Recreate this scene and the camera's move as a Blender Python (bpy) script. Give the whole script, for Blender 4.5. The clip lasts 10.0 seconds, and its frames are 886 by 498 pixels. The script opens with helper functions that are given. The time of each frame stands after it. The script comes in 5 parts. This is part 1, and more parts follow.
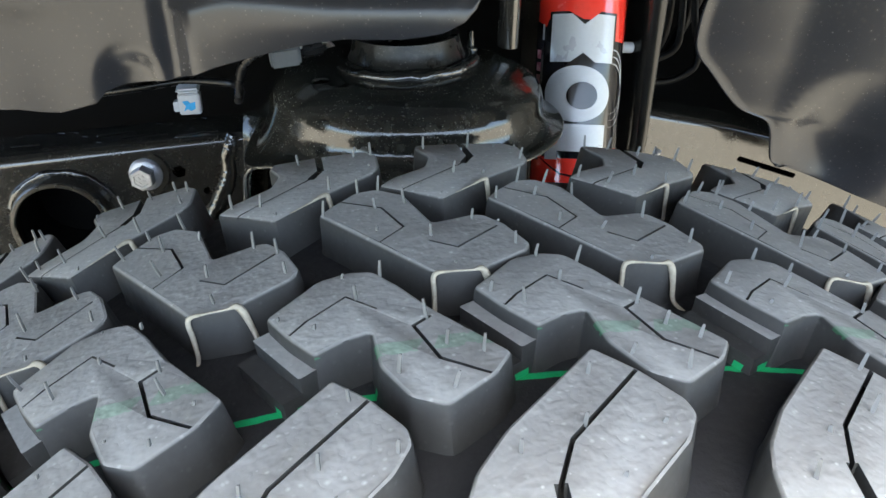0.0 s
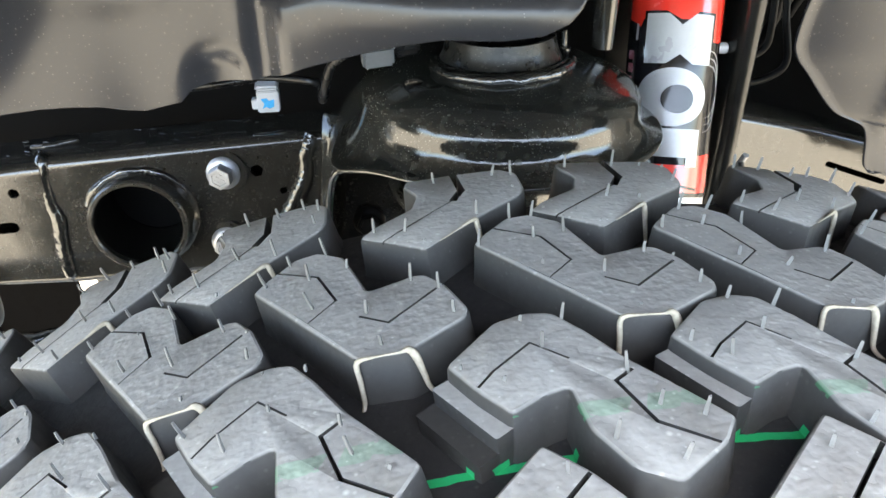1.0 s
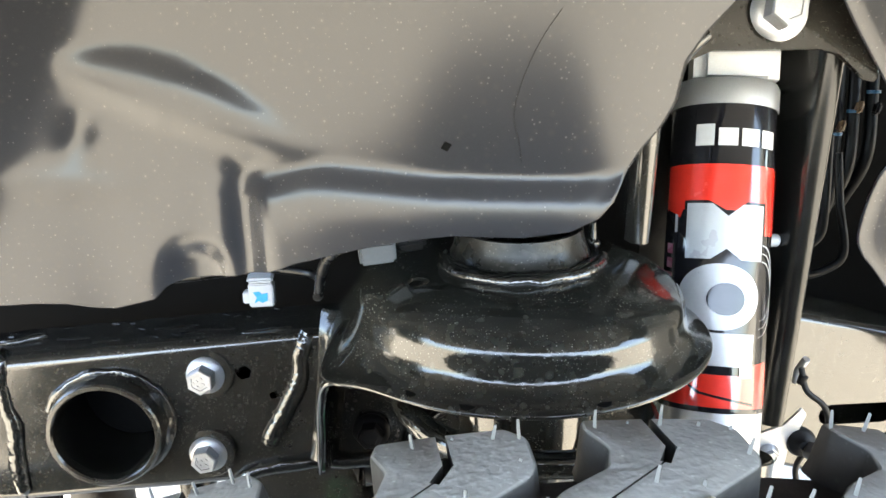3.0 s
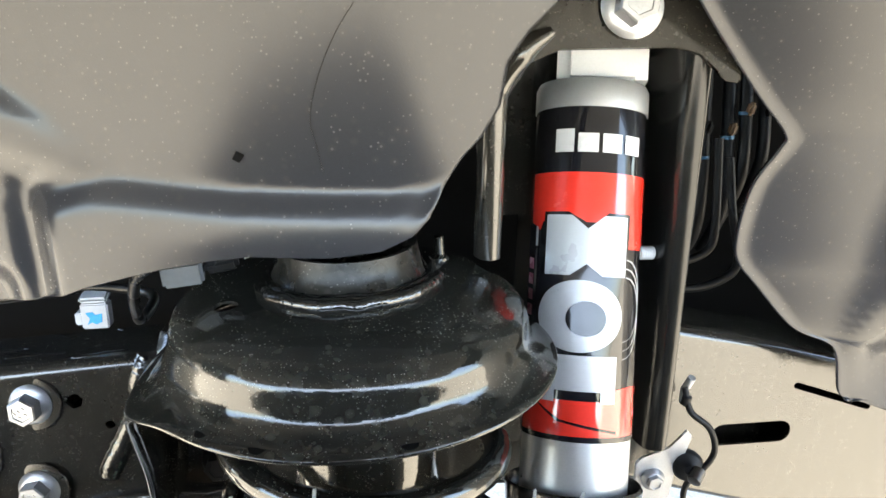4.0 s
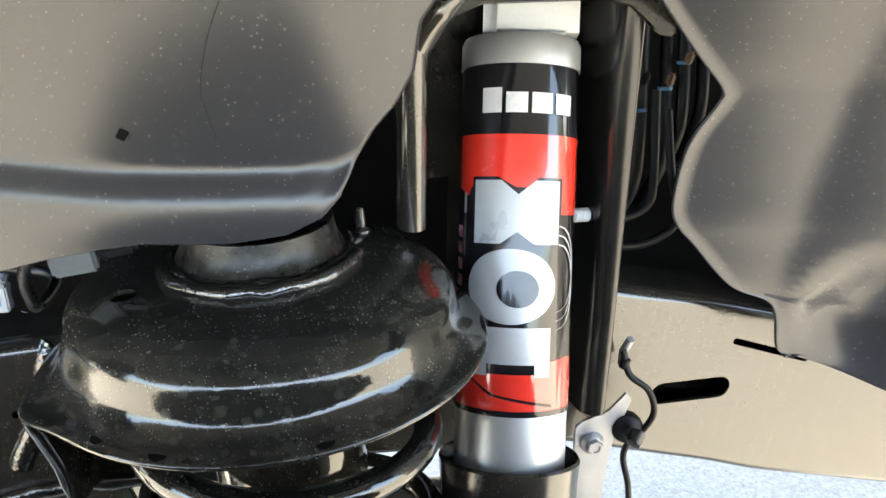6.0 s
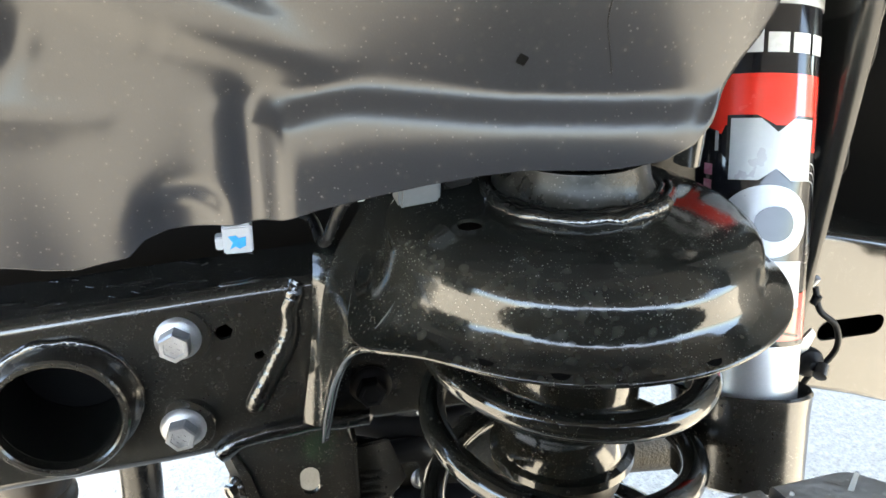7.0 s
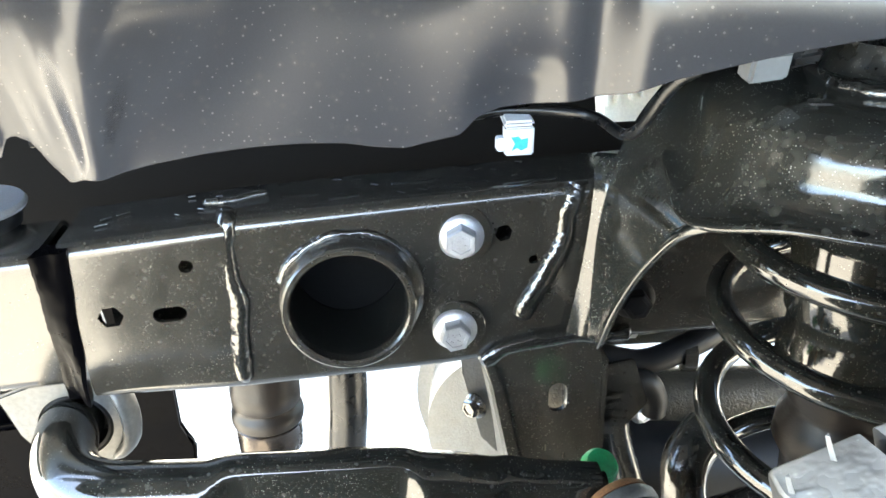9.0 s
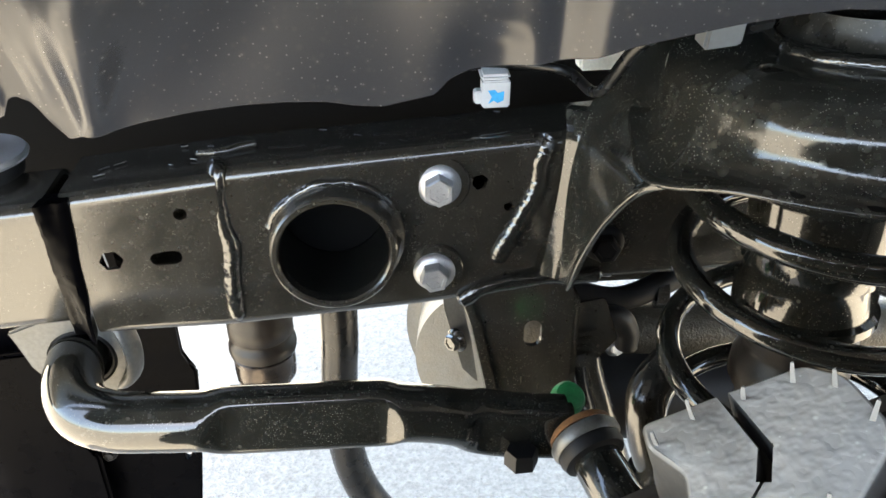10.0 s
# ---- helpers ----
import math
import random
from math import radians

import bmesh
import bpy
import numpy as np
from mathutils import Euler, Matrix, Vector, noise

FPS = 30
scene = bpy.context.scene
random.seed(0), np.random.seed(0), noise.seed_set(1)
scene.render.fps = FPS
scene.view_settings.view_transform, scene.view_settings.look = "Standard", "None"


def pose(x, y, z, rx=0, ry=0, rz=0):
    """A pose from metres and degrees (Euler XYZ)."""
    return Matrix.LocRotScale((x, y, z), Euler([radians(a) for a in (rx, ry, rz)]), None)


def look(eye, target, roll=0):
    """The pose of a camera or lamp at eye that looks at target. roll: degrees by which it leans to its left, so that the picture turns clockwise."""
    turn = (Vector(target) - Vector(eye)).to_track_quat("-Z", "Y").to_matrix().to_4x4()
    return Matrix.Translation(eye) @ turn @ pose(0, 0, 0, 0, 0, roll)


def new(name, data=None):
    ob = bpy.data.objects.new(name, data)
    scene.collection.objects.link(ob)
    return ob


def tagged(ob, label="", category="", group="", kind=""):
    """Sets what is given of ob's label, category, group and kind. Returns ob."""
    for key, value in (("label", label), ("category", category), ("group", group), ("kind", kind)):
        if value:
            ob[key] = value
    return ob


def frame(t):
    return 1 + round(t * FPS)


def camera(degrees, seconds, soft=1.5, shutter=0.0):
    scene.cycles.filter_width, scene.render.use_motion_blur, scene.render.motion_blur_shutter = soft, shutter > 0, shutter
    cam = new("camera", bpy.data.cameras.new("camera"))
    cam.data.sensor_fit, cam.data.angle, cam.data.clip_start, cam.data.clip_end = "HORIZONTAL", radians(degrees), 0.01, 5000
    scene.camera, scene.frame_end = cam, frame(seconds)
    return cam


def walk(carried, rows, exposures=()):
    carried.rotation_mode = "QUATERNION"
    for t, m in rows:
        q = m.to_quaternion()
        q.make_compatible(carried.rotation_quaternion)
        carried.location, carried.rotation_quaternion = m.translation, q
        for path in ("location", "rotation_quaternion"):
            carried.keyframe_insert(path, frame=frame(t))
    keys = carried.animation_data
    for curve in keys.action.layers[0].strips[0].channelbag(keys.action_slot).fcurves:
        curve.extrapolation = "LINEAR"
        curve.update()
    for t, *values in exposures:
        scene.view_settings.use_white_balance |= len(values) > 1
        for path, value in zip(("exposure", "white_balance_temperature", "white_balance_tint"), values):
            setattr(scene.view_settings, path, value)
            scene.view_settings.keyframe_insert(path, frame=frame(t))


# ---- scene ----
cam = camera(56.3, 10.0)
UNIT = 0.76  # metres to one unit of the plan below
PATH = [
    (0, (0.001, 0.004, 0.956), (0.221, 1.757, 0.018), -1.5),
    (0.5, (-0.03, 0.015, 0.958), (0.142, 1.768, 0.012), -1.6),
    (1, (-0.047, 0.039, 0.961), (0.104, 1.785, -0.002), -1.5),
    (1.5, (-0.066, 0.065, 0.962), (0.075, 1.809, -0.007), -1.4),
    (2, (-0.091, 0.082, 0.967), (0.045, 1.859, 0.059), -1.5),
    (2.5, (-0.102, 0.113, 0.951), (0.0, 2.002, 0.303), -1.7),
    (3, (-0.021, 0.142, 0.948), (0.075, 2.052, 0.361), -1.6),
    (3.2, (0.0, 0.153, 0.948), (0.112, 2.061, 0.359), -1.4),
    (4.3, (0.108, 0.197, 0.941), (0.273, 2.1, 0.348), -1.8),
    (4.5, (0.118, 0.201, 0.941), (0.305, 2.103, 0.351), -2.0),
    (5, (0.145, 0.228, 0.933), (0.383, 2.128, 0.353), -2.3),
    (5.2, (0.149, 0.229, 0.923), (0.4, 2.127, 0.344), -2.5),
    (6.3, (0.0421, 0.2258, 0.9566), (0.3002, 2.0552, 0.1907), -1.7),
    (6.5, (-0.0227, 0.2245, 0.9399), (0.297, 2.0472, 0.1813), -1.4),
    (7, (-0.1211, 0.2526, 0.9392), (0.2803, 2.037, 0.1298), -0.4),
    (7.5, (-0.183, 0.264, 0.938), (0.214, 2.037, 0.107), -0.3),
    (8, (-0.217, 0.249, 0.896), (0.062, 2.074, 0.126), -1.1),
    (8.5, (-0.234, 0.257, 0.895), (0.006, 2.09, 0.134), -1.2),
    (9, (-0.268, 0.255, 0.878), (-0.057, 2.069, 0.063), -1.2),
    (9.5, (-0.281, 0.254, 0.885), (-0.105, 2.011, -0.055), -1.3),
    (10, (-0.254, 0.2275, 0.910), (-0.0597, 1.959, -0.0705), -1.0),
]
walk(cam, [(t, look(tuple(UNIT * v for v in eye), tuple(UNIT * v for v in target), roll)) for t, eye, target, roll in PATH], exposures=((0.0, 3.35, 6950, 1), (0.5, 3.85, 7150, 4), (1.0, 4.07, 7350, 3), (1.5, 4.24, 7250, 3), (2.0, 4.55, 7200, 3), (2.5, 4.66, 7150, 3), (3.0, 4.54, 7250, 3), (5.0, 4.36, 7250, 3), (6.5, 4.20, 7350, 3), (7.5, 4.50, 7050, 2), (8.5, 5.02, 6800, 1), (9.0, 5.1, 6950, 1), (9.5, 4.42, 7250, 3), (10.0, 4.18, 7650, 4)))

# ---- light ----
world = bpy.data.worlds.new("sky")
scene.world = world
world.use_nodes = True
SUN_EL, SUN_AZ = 66.0, 180.0
wn = world.node_tree.nodes
sky = wn.new("ShaderNodeTexSky")
sky.sky_type, sky.sun_disc = "NISHITA", False
sky.air_density, sky.dust_density, sky.ozone_density = 0.7, 2.0, 0.7
sky.sun_elevation, sky.sun_rotation = radians(SUN_EL), radians(SUN_AZ)
world.node_tree.links.new(sky.outputs[0], wn["Background"].inputs[0])
wn["Background"].inputs[1].default_value = 0.15
sun = new("sun", bpy.data.lights.new("sun", "SUN"))
sun.data.energy, sun.data.angle, sun.data.color = 3.2, radians(0.6), (1.0, 0.965, 0.91)
sun.matrix_world = look((0, 0, 5), (Vector((0, 0, 5)) - Vector((math.sin(radians(SUN_AZ)) * math.cos(radians(SUN_EL)), math.cos(radians(SUN_AZ)) * math.cos(radians(SUN_EL)), math.sin(radians(SUN_EL))))))


# ---- materials ----
def material(name, color, rough=0.5, metal=0.0, vary=0.25, scale=40.0, fine=300.0, bump=0.0, coat=0.0, spec=0.5, dust=0.0, dust_color=(0.45, 0.42, 0.38), dust_scale=700.0, dust_size=0.12, rough_vary=0.1, spots=0.0, spots_scale=120.0, spots_color=(0.3, 0.29, 0.27)):
    """A surface with two scales of colour change, fine relief and specks of dust."""
    m = bpy.data.materials.new(name)
    m.use_nodes = True
    n, l = m.node_tree.nodes, m.node_tree.links
    b = n["Principled BSDF"]
    b.inputs["Metallic"].default_value = metal
    b.inputs["Coat Weight"].default_value = coat
    b.inputs["Specular IOR Level"].default_value = spec
    b.inputs["Coat Roughness"].default_value = 0.035
    tc = n.new("ShaderNodeTexCoord")
    big, small = n.new("ShaderNodeTexNoise"), n.new("ShaderNodeTexNoise")
    big.inputs["Scale"].default_value, small.inputs["Scale"].default_value = scale, fine
    big.inputs["Detail"].default_value, small.inputs["Detail"].default_value = 4, 3
    for t in (big, small):
        l.new(tc.outputs["Object"], t.inputs["Vector"])
    add = n.new("ShaderNodeMath")
    add.operation = "MULTIPLY_ADD"
    l.new(small.outputs[0], add.inputs[0])
    add.inputs[1].default_value = 0.5
    half = n.new("ShaderNodeMath")
    half.operation = "MULTIPLY"
    half.inputs[1].default_value = 0.5
    l.new(big.outputs[0], half.inputs[0])
    l.new(half.outputs[0], add.inputs[2])
    ramp = n.new("ShaderNodeMapRange")
    ramp.inputs["From Min"].default_value, ramp.inputs["From Max"].default_value = 0.3, 0.7
    ramp.inputs["To Min"].default_value, ramp.inputs["To Max"].default_value = 1 - vary, 1 + vary
    l.new(add.outputs[0], ramp.inputs["Value"])
    mul = n.new("ShaderNodeVectorMath")
    mul.operation = "SCALE"
    mul.inputs[0].default_value = color[:3]
    l.new(ramp.outputs[0], mul.inputs["Scale"])
    out = mul.outputs[0]
    rr = n.new("ShaderNodeMapRange")
    rr.inputs["From Min"].default_value, rr.inputs["From Max"].default_value = 0.3, 0.7
    rr.inputs["To Min"].default_value, rr.inputs["To Max"].default_value = max(0.02, rough - rough_vary), rough + rough_vary
    l.new(big.outputs[0], rr.inputs["Value"])
    rough_out = rr.outputs[0]
    if dust:
        vor = n.new("ShaderNodeTexVoronoi")
        vor.inputs["Scale"].default_value = dust_scale
        l.new(tc.outputs["Object"], vor.inputs["Vector"])
        size = n.new("ShaderNodeMath")
        size.operation = "MULTIPLY"
        l.new(vor.outputs["Color"], size.inputs[0])
        size.inputs[1].default_value = dust_size * 2
        dot = n.new("ShaderNodeMapRange")
        l.new(vor.outputs["Distance"], dot.inputs["Value"])
        l.new(size.outputs[0], dot.inputs["From Min"])
        dot.inputs["From Max"].default_value = 0.0
        pick = n.new("ShaderNodeMapRange")
        l.new(big.outputs[0], pick.inputs["Value"])
        pick.inputs["From Min"].default_value, pick.inputs["From Max"].default_value = 0.36, 0.66
        both = n.new("ShaderNodeMath")
        both.operation = "MULTIPLY"
        l.new(dot.outputs[0], both.inputs[0])
        l.new(pick.outputs[0], both.inputs[1])
        amt = n.new("ShaderNodeMath")
        amt.operation = "MULTIPLY"
        l.new(both.outputs[0], amt.inputs[0])
        amt.inputs[1].default_value = dust
        mix = n.new("ShaderNodeMix")
        mix.data_type = "RGBA"
        l.new(amt.outputs[0], mix.inputs["Factor"])
        l.new(out, mix.inputs["A"])
        mix.inputs["B"].default_value = (*dust_color, 1)
        out = mix.outputs["Result"]
        m2 = n.new("ShaderNodeMix")
        l.new(amt.outputs[0], m2.inputs["Factor"])
        l.new(rough_out, m2.inputs["A"])
        m2.inputs["B"].default_value = 0.8
        rough_out = m2.outputs["Result"]
    if spots:
        cells = n.new("ShaderNodeTexVoronoi")
        cells.inputs["Scale"].default_value = spots_scale
        l.new(tc.outputs["Object"], cells.inputs["Vector"])
        size = n.new("ShaderNodeMath")
        size.operation = "MULTIPLY"
        l.new(cells.outputs["Color"], size.inputs[0])
        size.inputs[1].default_value = 0.55
        ring = n.new("ShaderNodeMapRange")
        l.new(cells.outputs["Distance"], ring.inputs["Value"])
        l.new(size.outputs[0], ring.inputs["From Min"])
        ring.inputs["From Max"].default_value = 0.0
        ring.inputs["To Max"].default_value = spots
        mix = n.new("ShaderNodeMix")
        mix.data_type = "RGBA"
        l.new(ring.outputs[0], mix.inputs["Factor"])
        l.new(out, mix.inputs["A"])
        mix.inputs["B"].default_value = (*spots_color, 1)
        out = mix.outputs["Result"]
        m3 = n.new("ShaderNodeMix")
        l.new(ring.outputs[0], m3.inputs["Factor"])
        l.new(rough_out, m3.inputs["A"])
        m3.inputs["B"].default_value = 0.6
        rough_out = m3.outputs["Result"]
    l.new(out, b.inputs["Base Color"])
    l.new(rough_out, b.inputs["Roughness"])
    if bump:
        bp = n.new("ShaderNodeBump")
        bp.inputs["Strength"].default_value = 1.0
        bp.inputs["Distance"].default_value = bump
        l.new(add.outputs[0], bp.inputs["Height"])
        l.new(bp.outputs[0], b.inputs["Normal"])
    return m


def tread_rubber(name, color, side_shade=0.4, flecks=0.95):
    """Dusty tread rubber with the maker's worn cream and green paint lines round it, by the distance across the tread."""
    m = material(name, color, rough=0.70, spec=0.35, vary=0.13, scale=180, fine=420, bump=0.0004, dust=flecks, dust_color=(0.62, 0.61, 0.58), dust_scale=300, dust_size=0.2)
    n, l = m.node_tree.nodes, m.node_tree.links
    b = n["Principled BSDF"]
    tc = n.new("ShaderNodeTexCoord")
    sep = n.new("ShaderNodeSeparateXYZ")
    l.new(tc.outputs["Object"], sep.inputs[0])
    wob = n.new("ShaderNodeTexNoise")
    wob.inputs["Scale"].default_value = 120

    def op(kind, a, v):
        k = n.new("ShaderNodeMath")
        k.operation = kind
        for i, s in enumerate((a, v)):
            if isinstance(s, (int, float)):
                k.inputs[i].default_value = s
            else:
                l.new(s, k.inputs[i])
        return k.outputs[0]

    l.new(tc.outputs["Object"], wob.inputs["Vector"])
    shift = op("MULTIPLY", op("SUBTRACT", wob.outputs[0], 0.5), 0.0022)
    y = op("ADD", sep.outputs["Y"], shift)
    radius = op("SQRT", op("ADD", op("MULTIPLY", sep.outputs["X"], sep.outputs["X"]), op("MULTIPLY", sep.outputs["Z"], sep.outputs["Z"])), 0)
    low = op("LESS_THAN", radius, 0.5516)
    floor_ = op("LESS_THAN", radius, 0.5385)

    def band(w, half):
        return op("LESS_THAN", op("ABSOLUTE", op("SUBTRACT", y, w), 0), half)

    worn = op("GREATER_THAN", wob.outputs[0], 0.42)
    green = op("MAXIMUM", op("MULTIPLY", band(-0.050, 0.0016), op("MULTIPLY", floor_, 0.9)), op("MULTIPLY", op("MULTIPLY", band(-0.050, 0.0034), op("SUBTRACT", 1.0, low)), op("MULTIPLY", worn, 0.17)))
    base = b.inputs["Base Color"].links[0].from_socket
    # Outward faces keep the dusty colour; shade on sides and low faces is painted in.
    facing_shade = n.new("ShaderNodeMapRange")
    facing_shade.inputs["From Min"].default_value, facing_shade.inputs["From Max"].default_value = 0.55, 0.93
    facing_shade.inputs["To Min"].default_value, facing_shade.inputs["To Max"].default_value = side_shade, 1.0
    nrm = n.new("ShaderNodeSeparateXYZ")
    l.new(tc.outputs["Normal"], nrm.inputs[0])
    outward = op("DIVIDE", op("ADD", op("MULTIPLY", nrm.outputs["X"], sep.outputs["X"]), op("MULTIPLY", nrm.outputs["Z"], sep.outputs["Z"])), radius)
    l.new(op("MULTIPLY", outward, op("GREATER_THAN", radius, 0.5475)) if side_shade < 1 else outward, facing_shade.inputs["Value"])
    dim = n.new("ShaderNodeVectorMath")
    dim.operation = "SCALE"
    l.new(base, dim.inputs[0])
    l.new(facing_shade.outputs[0], dim.inputs["Scale"])
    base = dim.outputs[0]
    if side_shade < 1:
        bump = b.inputs["Normal"].links[0].from_node
        l.new(facing_shade.outputs[0], bump.inputs["Strength"])
        bump.inputs["Distance"].default_value = 0.00016
        fleck = n.new("ShaderNodeTexNoise")
        fleck.inputs["Scale"].default_value, fleck.inputs["Detail"].default_value = 280, 1.0
        l.new(tc.outputs["Object"], fleck.inputs["Vector"])
        raised = n.new("ShaderNodeMapRange")
        raised.inputs["From Min"].default_value, raised.inputs["From Max"].default_value = 0.40, 0.72
        l.new(fleck.outputs[0], raised.inputs["Value"])
        l.new(raised.outputs[0], bump.inputs["Height"])
    for fac, col in ((green, (0.01, 0.42, 0.15, 1)),):
        mix = n.new("ShaderNodeMix")
        mix.data_type = "RGBA"
        l.new(fac, mix.inputs["Factor"])
        l.new(base, mix.inputs["A"])
        mix.inputs["B"].default_value = col
        base = mix.outputs["Result"]
    l.new(base, b.inputs["Base Color"])
    return m


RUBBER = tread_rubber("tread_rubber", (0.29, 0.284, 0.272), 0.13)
# The tread rubber again, near black to paint the shade between the blocks.
SHADED_FLOOR_RUBBER = tread_rubber("shaded_groove_rubber", (0.026, 0.026, 0.028), 1.0, 0.05)
HAIR = material("hair_rubber", (0.16, 0.16, 0.156), rough=0.6, vary=0.2)
CREAM = material("cream_crayon", (0.36, 0.32, 0.25), rough=0.8, vary=0.25, scale=200, fine=700, bump=0.0003)
SIDEWALL = material("sidewall_rubber", (0.028, 0.028, 0.03), rough=0.6, vary=0.3, scale=60, fine=500, bump=0.0002)
PAINT = material("black_chassis_paint", (0.020, 0.0185, 0.0155), rough=0.18, vary=0.35, scale=55, fine=420, bump=0.00004, spec=0.78, dust=0.62, dust_color=(0.42, 0.40, 0.36), dust_scale=680, dust_size=0.13, rough_vary=0.05, spots=0.045, spots_scale=210)
GLOSS = material("gloss_black_paint", (0.0112, 0.0115, 0.0098), rough=0.085, vary=0.7, scale=70, fine=260, bump=0.00006, spec=0.72, dust=0.6, dust_color=(0.36, 0.36, 0.33), dust_scale=620, dust_size=0.17, rough_vary=0.03, spots=0.10, spots_scale=190)
# Chassis paint darkened and dulled to paint in the shade of recesses.
SHADED_BLACK = material("shaded_black_paint", (0.008, 0.008, 0.0075), rough=0.22, spec=0.4, vary=0.35, scale=55, fine=420, bump=0.00004, dust=0.3, dust_color=(0.3, 0.29, 0.27), dust_scale=600, dust_size=0.08, rough_vary=0.04)
TOWER_GLOSS = material("dusty_gloss_paint", (0.0165, 0.0168, 0.0145), rough=0.115, vary=0.7, scale=42, fine=150, bump=0.00016, spec=0.66, dust=0.75, dust_color=(0.38, 0.38, 0.35), dust_scale=580, dust_size=0.19, rough_vary=0.05, spots=0.16, spots_scale=120, spots_color=(0.17, 0.17, 0.145))
NECK_BLACK = material("dull_black_paint", (0.010, 0.010, 0.009), rough=0.30, spec=0.24, vary=0.5, scale=60, fine=300, bump=0.0002, dust=0.7, dust_color=(0.38, 0.38, 0.35), dust_scale=560, dust_size=0.18, rough_vary=0.06, spots=0.10, spots_scale=130)
WELD = material("painted_weld", (0.012, 0.012, 0.011), rough=0.08, vary=0.4, scale=150, fine=420, bump=0.0005, spec=1.0, rough_vary=0.03)
LINER = material("liner_plastic", (0.0205, 0.0215, 0.0255), rough=0.23, spec=0.38, vary=0.08, scale=6, fine=900, bump=0.00006, dust=0.42, dust_color=(0.16, 0.155, 0.145), dust_scale=260, dust_size=0.13, rough_vary=0.0, spots=0.16, spots_scale=150, spots_color=(0.07, 0.062, 0.052))
ZINC = material("zinc_plating", (0.42, 0.43, 0.45), rough=0.42, metal=0.75, vary=0.12, scale=90, fine=700, bump=0.0002)
DARKSTEEL = material("dark_oiled_steel", (0.05, 0.045, 0.04), rough=0.35, metal=0.6, vary=0.3, scale=50, fine=400, bump=0.0003)
SILVER = material("brushed_aluminium", (0.52, 0.53, 0.54), rough=0.36, metal=0.7, vary=0.06, scale=30, fine=600)
# Mostly diffuse near-white that paints the sky's glare on the metal.
SKY_LIT_WHITE = material("sky_lit_aluminium", (0.80, 0.80, 0.80), rough=0.40, metal=0.25, vary=0.05, scale=30, fine=600)
LABEL_BLACK = material("label_black", (0.008, 0.008, 0.010), rough=0.14, spec=0.3, vary=0.1, coat=0.45)
LABEL_RED = material("label_red", (0.66, 0.028, 0.018), rough=0.18, vary=0.06, coat=1.0)
LABEL_SILVER = material("label_silver", (0.38, 0.385, 0.395), rough=0.35, metal=0.15, vary=0.05, coat=0.4)
LABEL_WHITE = material("label_white", (0.55, 0.55, 0.55), rough=0.25, vary=0.03, coat=0.4)
LABEL_PINK = material("label_pink", (0.35, 0.12, 0.16), rough=0.25, vary=0.05)
WHITE_CLIP = material("white_plastic", (0.45, 0.47, 0.5), rough=0.4, vary=0.06)
GREY_CLIP = material("grey_plastic", (0.085, 0.09, 0.095), rough=0.45, vary=0.1)
BLUE_MARK = material("blue_paint_mark", (0.02, 0.3, 0.62), rough=0.5, vary=0.15, scale=300)
GREEN_CAP = material("green_cap_paint", (0.02, 0.3, 0.1), rough=0.45, vary=0.2, scale=150)
RUST = material("rusty_steel", (0.16, 0.068, 0.022), rough=0.75, vary=0.5, scale=150, fine=600, bump=0.0006)
CAST = material("cast_iron", (0.05, 0.042, 0.03), rough=0.5, metal=0.4, vary=0.4, scale=160, fine=420, bump=0.0018)
CLAMP_STEEL = material("dull_bare_steel", (0.075, 0.075, 0.072), rough=0.45, metal=0.35, vary=0.3, scale=60, fine=300, bump=0.0002)
CASTGREY = material("grey_cast_metal", (0.12, 0.12, 0.115), rough=0.4, metal=0.5, vary=0.2, scale=60, fine=400, bump=0.0005)
PALE_CAST = material("pale_cast_aluminium", (0.78, 0.76, 0.70), rough=0.45, metal=0.1, vary=0.12, scale=60, fine=400, bump=0.0006)
WORN = material("worn_brown_steel", (0.045, 0.036, 0.030), rough=0.22, metal=0.75, vary=0.35, scale=60, fine=300, bump=0.0002)
BROWN_RUBBER = material("brown_rubber", (0.010, 0.0072, 0.0055), rough=0.42, spec=0.3, vary=0.35, scale=70, fine=500, bump=0.0002)
MATTE = material("matte_black_plastic", (0.007, 0.007, 0.0075), spec=0.2, rough=0.5, vary=0.2, scale=60)
BLACK_TUBE = material("satin_black_tube", (0.006, 0.006, 0.0062), rough=0.28, spec=0.35, vary=0.3, scale=40, fine=300)
BLUE_PLUG = material("blue_plastic", (0.02, 0.10, 0.2), rough=0.4, vary=0.1)
TAN_PLUG = material("tan_plastic", (0.14, 0.085, 0.045), rough=0.5, vary=0.1)
SKID = material("dark_skid_paint", (0.0008, 0.0008, 0.0011), rough=0.3, vary=0.2, scale=30, spec=0.02)
GRAVEL = material("pale_gravel", (0.345, 0.310, 0.260), rough=0.95, spec=0.1, vary=0.3, scale=60, fine=150, bump=0.01, dust=0.75, dust_color=(0.13, 0.125, 0.12), dust_scale=75, dust_size=0.22)
# Dead black for the added light blockers and painted shade.
DEAD_BLACK = material("underbody", (0.004, 0.004, 0.004), spec=0.05, rough=0.8, vary=0.2, scale=5)


# ---- helpers for shapes ----
def thing(name, label, category, at=(0, 0, 0), group="", kind=""):
    ob = new(name)
    ob.location = Vector(at) * UNIT
    ob.scale = (UNIT, UNIT, UNIT)
    return tagged(ob, label, category, group, kind)


